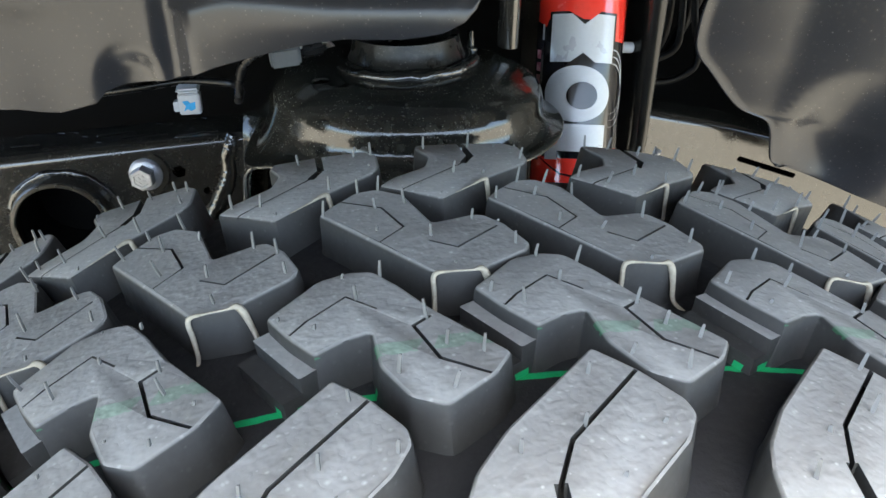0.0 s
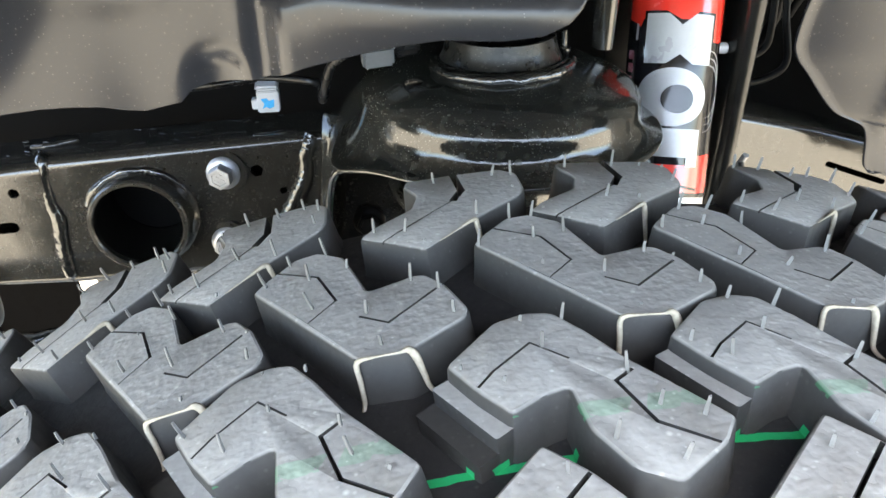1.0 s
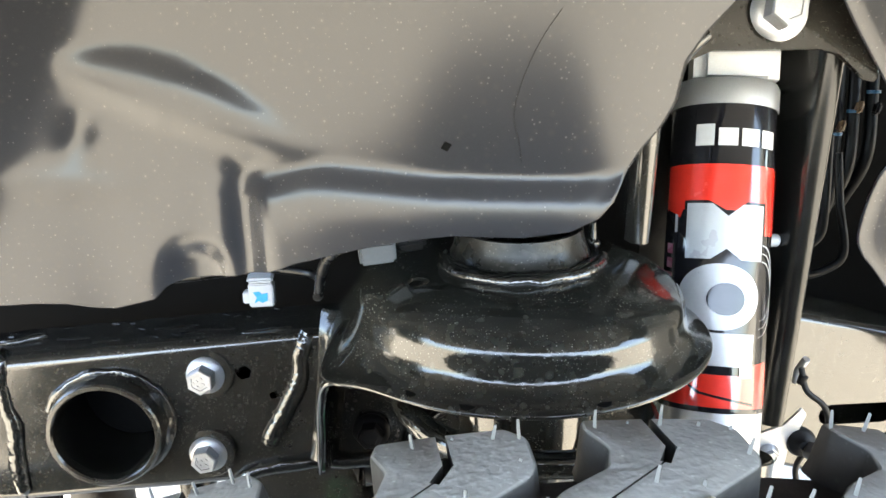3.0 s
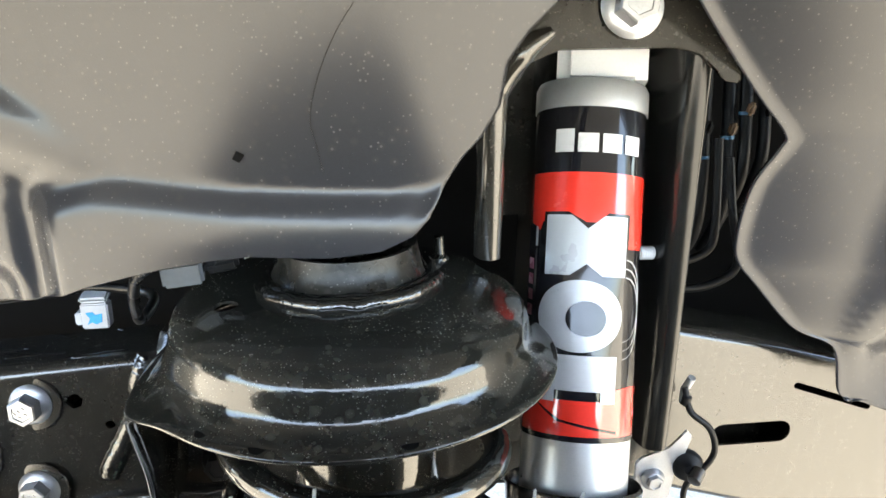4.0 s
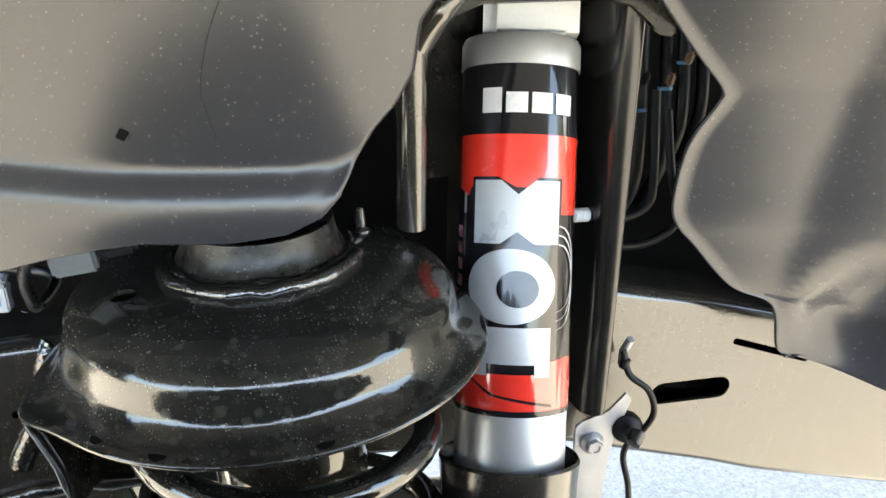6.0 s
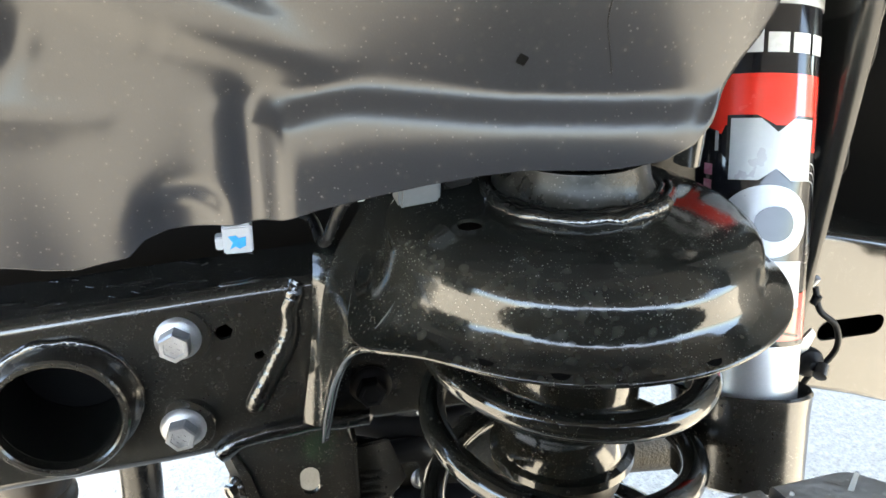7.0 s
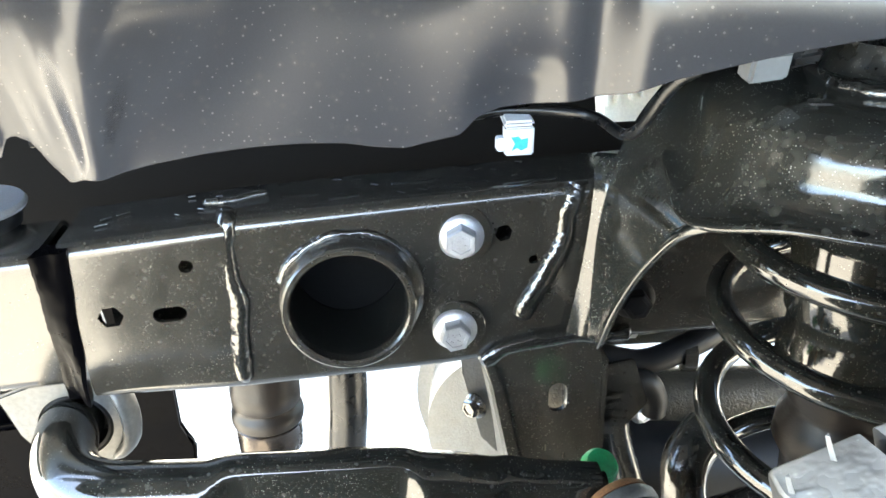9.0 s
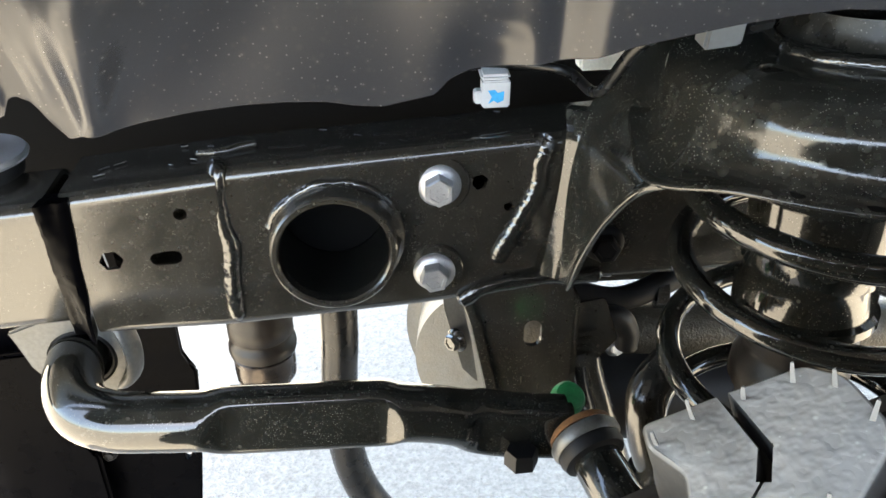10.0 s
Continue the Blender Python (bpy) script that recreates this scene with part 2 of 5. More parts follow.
def mesh_of(name, bm, mat, smooth=40.0):
    me = bpy.data.meshes.new(name)
    bmesh.ops.recalc_face_normals(bm, faces=bm.faces)
    bm.to_mesh(me)
    bm.free()
    me.materials.append(mat)
    if smooth:
        me.polygons.foreach_set("use_smooth", [True] * len(me.polygons))
        me.set_sharp_from_angle(angle=radians(smooth))
    return me


def part(name, bm, mat, parent, label="", smooth=40.0, m=None):
    ob = new(name, mesh_of(name, bm, mat, smooth))
    ob.parent = parent
    if m is not None:
        ob.matrix_basis = m
    return tagged(ob, label)


def place(name, bm, mat, label, category, kind="", group="", smooth=40.0):
    ob = new(name, mesh_of(name, bm, mat, smooth))
    ob.scale = (UNIT, UNIT, UNIT)
    return tagged(ob, label, category, group, kind)


def shift_parent(ob, parent):
    """Keep a part where it is in the world under a parent that stands elsewhere."""
    ob.matrix_basis = Matrix.Translation(-Vector(parent.location) / UNIT) @ ob.matrix_basis
    return ob


def grid_faces(bm, rows, close_u=False, close_v=False):
    """Faces between rows of vertices; close_u joins each row's ends, close_v the last row to the first."""
    nr, nc = len(rows), len(rows[0])
    for i in range(nr if close_v else nr - 1):
        for j in range(nc if close_u else nc - 1):
            a, b, c, d = rows[i][j], rows[i][(j + 1) % nc], rows[(i + 1) % nr][(j + 1) % nc], rows[(i + 1) % nr][j]
            bm.faces.new((a, b, c, d))


def frame_to(axis):
    return Vector(axis).to_track_quat("Z", "Y").to_matrix().to_4x4()


def lathe(profile, at=(0, 0, 0), axis=(0, 0, 1), n=48, caps=True):
    """A turned body: profile of (radius, height) along the axis from at."""
    bm = bmesh.new()
    m = Matrix.Translation(at) @ frame_to(axis)
    rows = [[bm.verts.new(m @ Vector((r * math.cos(2 * math.pi * k / n), r * math.sin(2 * math.pi * k / n), h))) for k in range(n)] for r, h in profile]
    grid_faces(bm, rows, close_u=True)
    if caps:
        bm.faces.new(rows[0])
        bm.faces.new(rows[-1])
    return bm


def curve_points(pts, per=10):
    """A smooth line through the points."""
    p = [Vector(q) for q in pts]
    p = [2 * p[0] - p[1]] + p + [2 * p[-1] - p[-2]]
    out = []
    for i in range(1, len(p) - 2):
        for k in range(per):
            t = k / per
            a, b, c, d = p[i - 1], p[i], p[i + 1], p[i + 2]
            out.append(0.5 * ((2 * b) + (c - a) * t + (2 * a - 5 * b + 4 * c - d) * t * t + (3 * b - a - 3 * c + d) * t ** 3))
    return out + [p[-2]]


def tube(points, radius, n=16, shape=None, caps=True):
    """A round bar along the points. shape(i, count): (radius, flatten across, flatten up) at a point."""
    bm = bmesh.new()
    pts = [Vector(p) for p in points]
    up = Vector((0.13, 0.2, 0.97))
    rows = []
    for i, p in enumerate(pts):
        d = (pts[min(i + 1, len(pts) - 1)] - pts[max(i - 1, 0)]).normalized()
        side = up.cross(d).normalized() if i == 0 else (side - d * side.dot(d)).normalized()
        u = d.cross(side)
        r, fa, fu = shape(i, len(pts)) if shape else (radius(i / (len(pts) - 1)) if callable(radius) else radius, 1, 1)
        rows.append([bm.verts.new(p + side * r * fa * math.cos(2 * math.pi * k / n) + u * r * fu * math.sin(2 * math.pi * k / n)) for k in range(n)])
    grid_faces(bm, rows, close_u=True)
    if caps:
        bm.faces.new(rows[0])
        bm.faces.new(rows[-1])
    return bm


def prism(outline, depth, m=None, bevel=0.0, segments=2):
    """A plate: an outline in x and z, its front at y = 0 and its back at y = depth."""
    bm = bmesh.new()
    m = m or Matrix()
    a = [bm.verts.new(m @ Vector((x, 0, z))) for x, z in outline]
    b = [bm.verts.new(m @ Vector((x, depth, z))) for x, z in outline]
    k = len(a)
    bm.faces.new(a)
    bm.faces.new(b)
    for i in range(k):
        bm.faces.new((a[i], a[(i + 1) % k], b[(i + 1) % k], b[i]))
    if bevel:
        bmesh.ops.bevel(bm, geom=bm.edges[:], offset=bevel, segments=segments, affect="EDGES", clamp_overlap=True)
    return bm


def box(size, m=None, bevel=0.002):
    bm = bmesh.new()
    bmesh.ops.create_cube(bm, size=1.0, matrix=(m or Matrix()) @ Matrix.Diagonal((*size, 1)))
    if bevel:
        bmesh.ops.bevel(bm, geom=bm.edges[:], offset=bevel, segments=2, affect="EDGES", clamp_overlap=True)
    return bm


def cut(bm, cutters):
    """The shape less the cutters, worked out exactly."""
    me = bpy.data.meshes.new("cut")
    bmesh.ops.recalc_face_normals(bm, faces=bm.faces)
    bm.to_mesh(me)
    bm.free()
    ob = new("cut", me)
    extra = []
    for c in cutters:
        cm = bpy.data.meshes.new("cutter")
        bmesh.ops.recalc_face_normals(c, faces=c.faces)
        c.to_mesh(cm)
        c.free()
        co = new("cutter", cm)
        extra.append(co)
        mod = ob.modifiers.new("cut", "BOOLEAN")
        mod.operation, mod.object, mod.solver = "DIFFERENCE", co, "EXACT"
    done = bpy.data.meshes.new_from_object(ob.evaluated_get(bpy.context.evaluated_depsgraph_get()))
    out = bmesh.new()
    out.from_mesh(done)
    for o in [ob] + extra:
        bpy.data.objects.remove(o)
    bpy.data.meshes.remove(done)
    return out


def ngon(n, r, turn=0.0):
    return [(r * math.cos(2 * math.pi * k / n + turn), r * math.sin(2 * math.pi * k / n + turn)) for k in range(n)]


def hole(x, z, outline, y0=0.6, depth=0.225):
    return prism([(x + a, z + b) for a, b in outline], depth, Matrix.Translation((0, y0, 0)))


def slot(length, height, turn=0.0):
    h = height / 2
    pts = [(length / 2 - h + h * math.cos(a), h * math.sin(a)) for a in [math.pi * (k / 8 - 0.5) for k in range(9)]]
    pts += [(-length / 2 + h + h * math.cos(a), h * math.sin(a)) for a in [math.pi * (k / 8 + 0.5) for k in range(9)]]
    c, s = math.cos(turn), math.sin(turn)
    return [(c * x - s * z, s * x + c * z) for x, z in pts]


def interp(x, xs, ys):
    return float(np.interp(x, xs, ys))


def flange_bolt(name, at, axis, r=0.0165, mat=None, label="", parent=None, turn=0.3, tall=1.0, marks=False):
    """A hexagon bolt with a round flange, standing out along the axis from at."""
    mat = mat or ZINC
    ob = new(name)
    ob.parent = parent
    ob.matrix_basis = Matrix.Translation(at) @ frame_to(axis) @ pose(0, 0, 0, 0, 0, math.degrees(turn))
    tagged(ob, label)
    part("flange", lathe([(r * 0.98, 0), (r, 0.0012), (r * 0.95, 0.003), (r * 0.72, 0.0055)], n=40), mat, ob)
    h = r * 0.95 * tall
    bm = bmesh.new()
    rings = []
    for rad, z in ((0.69, 0.004), (0.69, h - 0.0016), (0.62, h), (0.45, h), (0.42, h - 0.001)):
        rings.append([bm.verts.new((r * rad * math.cos(math.pi * k / 3), r * rad * math.sin(math.pi * k / 3), z)) for k in range(6)])
    grid_faces(bm, rings, close_u=True)
    bm.faces.new(rings[-1])
    bm.faces.new(rings[0])
    head = part("head", bm, mat, ob, smooth=25)
    if marks:
        for k, (x, y, w) in enumerate(((-0.30, 0.12, 0.10), (-0.08, 0.12, 0.10), (0.16, 0.12, 0.14), (-0.22, -0.16, 0.16), (0.10, -0.16, 0.10))):
            part("stamp_mark", box((r * w, r * 0.16, 0.0008), pose(r * x, r * y, h - 0.0008, 0, 0, 12 * k), 0.0002), mat, head)
    return ob


def weld(points, r=0.004, seed=1, sink=0.8):
    """A rippled weld bead."""
    rnd = random.Random(seed)
    pts = [p + Vector((0, r * sink, 0)) for p in curve_points(points, 20)]
    r = r * (1 + 0.45 * sink)
    jig = [1 + 0.22 * noise.noise((i * 0.055, seed, 0)) + 0.05 * noise.noise((i * 0.31, seed, 5)) for i in range(len(pts))]
    pts = [p + Vector((noise.noise((i * 0.07, seed, 3)), 0.06 * rnd.uniform(-1, 1), noise.noise((i * 0.07, seed, 7)))) * r * 0.22 for i, p in enumerate(pts)]
    bm = tube(pts, 0, n=14, shape=lambda i, k: (r * jig[i] * min(1, 0.4 + 0.2 * min(i, k - 1 - i)), 1, 1))
    for v in bm.verts:
        v.co += Vector((noise.noise(v.co * 150), noise.noise(v.co * 150 + Vector((7, 0, 0))), noise.noise(v.co * 150 + Vector((0, 9, 0))))) * r * 0.07
    return bm

# ---- setting ----
bm = bmesh.new()
bmesh.ops.create_grid(bm, x_segments=2, y_segments=2, size=400, matrix=Matrix.Translation((0, 0, -0.284)))
place("ground", bm, GRAVEL, "pale sunlit gravel ground under the vehicle", "ground", kind="structure", smooth=0)
# Two added sheets, above and behind, keep sun and sky out of the bay.
place("underbody", box((4.8, 1.65, 0.05), Matrix.Translation((1.65, 1.125, 1.205)), 0), DEAD_BLACK, "added unseen dark sheet that blocks light from above the engine bay", "underbody", kind="structure", smooth=0)
place("bay_light_blocker", box((5.0, 0.02, 0.64), Matrix.Translation((0.8, 1.0, 0.86)), 0), DEAD_BLACK, "added plain dark sheet that blocks light behind the rail", "wall", kind="structure", smooth=0)

# ---- frame rail ----
RAIL_X = (-0.80, -0.47, -0.36, -0.20, -0.09, 0.10, 0.30, 0.35, 0.39, 0.44, 0.50, 0.70, 1.20)
RAIL_T = (0.665, 0.673, 0.6765, 0.678, 0.679, 0.680, 0.670, 0.655, 0.645, 0.632, 0.613, 0.560, 0.43)
RAIL_B = (0.549, 0.545, 0.539, 0.5355, 0.541, 0.530, 0.505, 0.487, 0.473, 0.456, 0.432, 0.370, 0.25)


def rail_y(x):
    """The rail's outer face, which runs slightly away from the wheel towards the rear."""
    return 0.797 + 0.095 * (x + 0.14)


def on_rail(x, z, out=0.0):
    return (x, rail_y(x) - out, z)



def section(y0, y1, zb, zt, r, seg=6):
    pts = []
    for cy, cz, a0 in ((y0 + r, zb + r, 180), (y1 - r, zb + r, 270), (y1 - r, zt - r, 0), (y0 + r, zt - r, 90)):
        for k in range(seg + 1):
            a = radians(a0 + 90 * k / seg)
            pts.append((cy + r * math.cos(a), cz + r * math.sin(a)))
    return pts


def box_beam(x0, x1, y0, y1, grow=0.0, wall=0.004, r=0.011, steps=24, lean=(0.0, 0.0)):
    """A hollow rounded box beam along x between the rail's upper and lower lines."""
    bm = bmesh.new()
    outer, inner = [], []

    def leaning(pts, top):
        k = lean[0] + (lean[1] - lean[0]) * i / steps
        return [(y + k * (top - 0.055 - z), z) for y, z in pts]

    for i in range(steps + 1):
        x = x0 + (x1 - x0) * i / steps
        zt, zb = interp(x, RAIL_X, RAIL_T) + grow, interp(x, RAIL_X, RAIL_B) - grow
        outer.append([bm.verts.new((x, rail_y(x) + y, z)) for y, z in leaning(section(y0, y1, zb, zt, r), zt)])
        inner.append([bm.verts.new((x, rail_y(x) + y, z)) for y, z in leaning(section(y0 + wall, y1 - wall, zb + wall, zt - wall, r - wall * 0.7), zt)])
    grid_faces(bm, outer, close_u=True)
    grid_faces(bm, inner, close_u=True)
    for e in (0, -1):
        n = len(outer[e])
        for k in range(n):
            bm.faces.new((outer[e][k], outer[e][(k + 1) % n], inner[e][(k + 1) % n], inner[e][k]))
    return bm


rail = thing("frame_rail", "black painted steel frame rail with welded seams and punched holes", "frame rail")
RING_X, RING_Z = -0.2745, 0.607
main = cut(box_beam(-0.358, 1.1, 0.0, 0.072, steps=60, lean=(0.04, 0.0)), [
    hole(RING_X, RING_Z, ngon(40, 0.0415)), hole(-0.161, 0.645, ngon(6, 0.0068, 0.2)), hole(-0.138, 0.621, ngon(16, 0.0038)),
    hole(0.418, 0.5425, slot(0.080, 0.022, -0.05), depth=0.27), hole(0.4975, 0.572, slot(0.088, 0.0065, -0.38), depth=0.27)])
part("rail_body", main, PAINT, rail)
part("front_sleeve", cut(box_beam(-0.456, -0.353, -0.0035, 0.076, grow=-0.002, steps=8, lean=(0.12, 0.05)), [
    hole(-0.433, 0.615, ngon(6, 0.0085), depth=0.2), hole(-0.3955, 0.612, slot(0.0225, 0.0115), depth=0.2), hole(-0.380, 0.647, ngon(16, 0.0048), depth=0.2)]), PAINT, rail)
part("front_horn", box_beam(-0.80, -0.467, 0.0, 0.076, grow=-0.004, steps=8, r=0.014, lean=(0.32, 0.32)), PAINT, rail, "bright reflecting front end of the rail")


def flat_weld(width=0.021, rows=40):
    """A broad flat weld that bridges the sleeve and the leaning front end."""
    bm = bmesh.new()
    rings = []
    for i in range(rows):
        z = 0.669 - 0.126 * i / (rows - 1)
        mid = -0.4640 + 0.085 * (z - 0.612) + 0.0022 * noise.noise((z * 40, 1, 0))
        top = interp(mid, RAIL_X, RAIL_T)
        horn = rail_y(mid) + 0.32 * (top - 0.059 - z)
        sleeve = rail_y(mid) - 0.0035 + 0.12 * (top - 0.057 - z)
        ring = []
        for k in range(9):
            u = k / 8
            x = mid + width * (u - 0.5) * (1 + 0.10 * noise.noise((z * 55, 5 if u < 0.5 else 9, 0)))
            on = min(1.0, max(0.0, (x + 0.470) / 0.010))
            y = horn + (sleeve - horn) * on - 0.0008 - 0.0042 * max(0.0, math.sin(math.pi * u)) ** 0.5 - 0.0010 * noise.noise((z * 170, u * 3, 2))
            ring.append(bm.verts.new((x, y, z)))
        ring += [bm.verts.new((mid + width * 0.4, sleeve + 0.012, z)), bm.verts.new((mid - width * 0.4, sleeve + 0.012, z))]
        rings.append(ring)
    grid_faces(bm, rings, close_u=True)
    bm.faces.new(rings[0])
    bm.faces.new(rings[-1])
    bmesh.ops.recalc_face_normals(bm, faces=bm.faces)
    return bm


part("weld_bead", flat_weld(), SKID, rail, "dark undercoated weld")
part("weld_bead", weld([on_rail(-0.351, 0.678, -0.010), on_rail(-0.3525, 0.669, 0.001), on_rail(-0.354, 0.640, 0.002), on_rail(-0.350, 0.613, 0.003), on_rail(-0.354, 0.58, 0.002), on_rail(-0.352, 0.548, 0.001)], 0.0052, 3), WELD, rail)
part("weld_bead", weld([on_rail(-0.104, 0.675, -0.002), on_rail(-0.112, 0.658, 0.001), on_rail(-0.117, 0.630, 0.001), on_rail(-0.135, 0.596, 0.001), on_rail(-0.149, 0.571, 0.001)], 0.0068, 4), WELD, rail)
part("weld_bead", weld([on_rail(-0.178, 0.538, 0.001), on_rail(-0.158, 0.549, 0.003), on_rail(-0.120, 0.552, 0.003), on_rail(-0.085, 0.550, 0.003), on_rail(-0.055, 0.546, 0.001)], 0.0055, 5), WELD, rail)
part("weld_bead", weld([on_rail(-0.370, 0.677, -0.030), on_rail(-0.352, 0.678, -0.026), on_rail(-0.338, 0.679, -0.030), on_rail(-0.326, 0.679, -0.034)], 0.0028, 6, 0.6), PAINT, rail)
ring = part("cross_tube", lathe([(0.0414, -0.008), (0.0412, -0.018), (0.0425, -0.0195), (0.0455, -0.0195), (0.0470, -0.018), (0.0472, -0.006), (0.0505, -0.001), (0.053, 0.0015), (0.053, 0.069)], on_rail(RING_X, RING_Z), (0, 1, 0), 64, caps=False), PAINT, rail, "round tube end welded into the rail")
# Black bore and an added black disc paint the shade inside the tube.
part("tube_bore", lathe([(0.0416, 0.062), (0.0413, -0.0085)], on_rail(RING_X, RING_Z), (0, 1, 0), 48, caps=False), SHADED_BLACK, ring, "inside of the tube with its shade painted black")
part("tube_shade_disc", lathe([(0.0414, 0.0), (0.041, 0.001), (0.0002, 0.002)], on_rail(RING_X, RING_Z, -0.060), (0, 1, 0), 48, caps=False), DEAD_BLACK, ring)
part("weld_bead", weld([on_rail(RING_X + 0.050 * math.cos(a), RING_Z + 0.050 * math.sin(a), 0.001) for a in [radians(-20 + 20 * k) for k in range(10)]], 0.004, 7, 0.3), WELD, ring)
flange_bolt("flange_bolt", on_rail(-0.193, 0.646), (-0.09, -1, 0), 0.0172, label="silver zinc plated hexagon flange bolt", parent=rail, turn=0.5, marks=True)
flange_bolt("flange_bolt", on_rail(-0.198, 0.571), (-0.09, -1, 0), 0.0168, label="silver zinc plated hexagon flange bolt", parent=rail, turn=0.2, marks=True)
for bx, bz in ((-0.193, 0.646), (-0.198, 0.571)):
    part("spot_face", lathe([(0.012, 0.0005), (0.020, 0.0005), (0.0225, 0.0002), (0.0235, -0.001)], on_rail(bx, bz), (-0.09, -1, 0), 40), PAINT, rail)
flange_bolt("dark_bolt", on_rail(-0.056, 0.578), (-0.09, -1, 0), 0.017, mat=MATTE, label="dark hexagon bolt", parent=rail, turn=0.1)
part("weld_stud", tube([(0.343, 0.832, 0.590), (0.342, 0.828, 0.604), (0.346, 0.822, 0.618)], 0.0035), ZINC, rail)

# Raised glossy runs, added so the rail's top edge shows highlights.
for k, (x0, x1, back) in enumerate(((-0.318, -0.290, 0.030), (-0.285, -0.262, 0.016), (-0.215, -0.168, 0.020), (-0.162, -0.118, 0.010), (-0.240, -0.205, 0.036))):
    xm = (x0 + x1) / 2
    run = [(x, rail_y(x) + back + 0.002 * math.sin(90 * x), interp(x, RAIL_X, RAIL_T) - 0.0012) for x in (x0, xm - 0.006, xm + 0.006, x1)]
    part("glint_run", weld(run, 0.0024, 20 + k, 0.0), WELD, rail, "glossy run of thick paint added to catch highlights")
# Small beads strewn at random, made up to put glints on the rail top.
runs = random.Random(17)
for k in range(26):
    xm, half, back = runs.uniform(-0.45, -0.12), runs.uniform(0.0010, 0.0042), runs.uniform(0.012, 0.058)
    drift = runs.uniform(-0.8, 0.8)
    run = [(xm + half * q, rail_y(xm) + back + drift * half * q, interp(xm + half * q, RAIL_X, RAIL_T) - 0.0004) for q in (-1, -0.3, 0.4, 1)]
    part("glint_run", weld(run, runs.uniform(0.0005, 0.0011), 60 + k, 0.0), WELD, rail)

# ---- spring seat ----
CX, CY = 0.062, 0.704
seat = thing("spring_tower", "glossy black pressed steel coil spring tower on the frame rail", "spring tower", (CX, CY, 0.70))


def seat_shell():
    outer = [(0.1350, 0.7100), (0.1358, 0.7108), (0.1356, 0.7122), (0.1345, 0.7134), (0.1310, 0.7148), (0.1275, 0.7165), (0.1243, 0.7186), (0.1216, 0.7212), (0.1195, 0.7242), (0.1181, 0.7275), (0.1173, 0.7310), (0.1168, 0.7345), (0.1162, 0.7378),
             (0.1152, 0.7410), (0.1134, 0.7440), (0.1106, 0.7470), (0.1065, 0.7500), (0.1010, 0.7530), (0.0940, 0.7558), (0.0860, 0.7583), (0.0780, 0.7602), (0.0715, 0.7618), (0.0650, 0.7634), (0.0590, 0.7654), (0.0540, 0.7682), (0.0500, 0.7722), (0.0474, 0.7772), (0.0458, 0.7826), (0.0450, 0.7876), (0.0445, 0.7902), (0.0430, 0.7900)]
    prof = outer + [(r - 0.0045, z - 0.001) for r, z in reversed(outer[10:])] + [(r - 0.004, z - 0.002) for r, z in reversed(outer[:10])]
    bm = bmesh.new()
    n = 120
    rows = []
    for i, (r, z) in enumerate(prof):
        row = []
        for k in range(n):
            a = 2 * math.pi * k / n
            low = max(0.0, min(1.0, (0.736 - z) / 0.018))
            da = (math.degrees(a) - 194 + 180) % 360 - 180
            rr = r + low * 0.012 * math.exp(-(da / 15) ** 2)
            dip = -0.013 * low * math.exp(-(da / 17) ** 2)
            high = 0.009 * (0.5 + 0.5 * math.cos(a - radians(140))) * max(0.0, min(1.0, (z - 0.730) / 0.012)) * max(0.0, min(1.0, (r - 0.058) / 0.03))
            row.append(bm.verts.new((rr * math.cos(a), rr * math.sin(a), z - 0.70 + dip + high)))
        rows.append(row)
    grid_faces(bm, rows, close_u=True, close_v=True)
    return cut(bm, [lathe([(0.0075, -0.02), (0.0075, 0.02)], (-0.074, -0.036, 0.0605), n=20)])


shell = part("seat_shell", seat_shell(), TOWER_GLOSS, seat, smooth=60)
shell.data.materials.append(NECK_BLACK)
for face in shell.data.polygons:
    if math.hypot(face.center.x, face.center.y) < 0.0510:
        face.material_index = 1
part("neck_weld", weld([(0.0530 * math.cos(a), 0.0530 * math.sin(a), 0.0688 + 0.0008 * math.sin(7 * a)) for a in [radians(150 + 12 * k) for k in range(21)]], 0.0034, 41, 0.5), WELD, seat, "uneven glossy weld round the neck")
# Black discs paint the dark of holes in the flange.
for deg, size in ((231, 0.0045), (248, 0.0055), (284, 0.0055)):
    a = radians(deg)
    part("painted_hole", lathe([(size, -0.003), (size, 0.0001), (0.001, 0.0002)], (0.1290 * math.cos(a), 0.1290 * math.sin(a), 0.0154), (0.36 * math.cos(a), 0.36 * math.sin(a), 1), 28), DEAD_BLACK, seat)
part("locating_pin", lathe([(0.007, 0), (0.0065, 0.006), (0.0035, 0.008), (0.0035, 0.021), (0.0025, 0.022)], (0.062, 0.040, 0.0585)), GLOSS, seat)
part("weld_bead", weld([(0.0578 * math.cos(a), 0.0578 * math.sin(a), 0.0682) for a in [radians(190 + 16 * k) for k in range(11)]], 0.0048, 8, 0.0), WELD, seat)


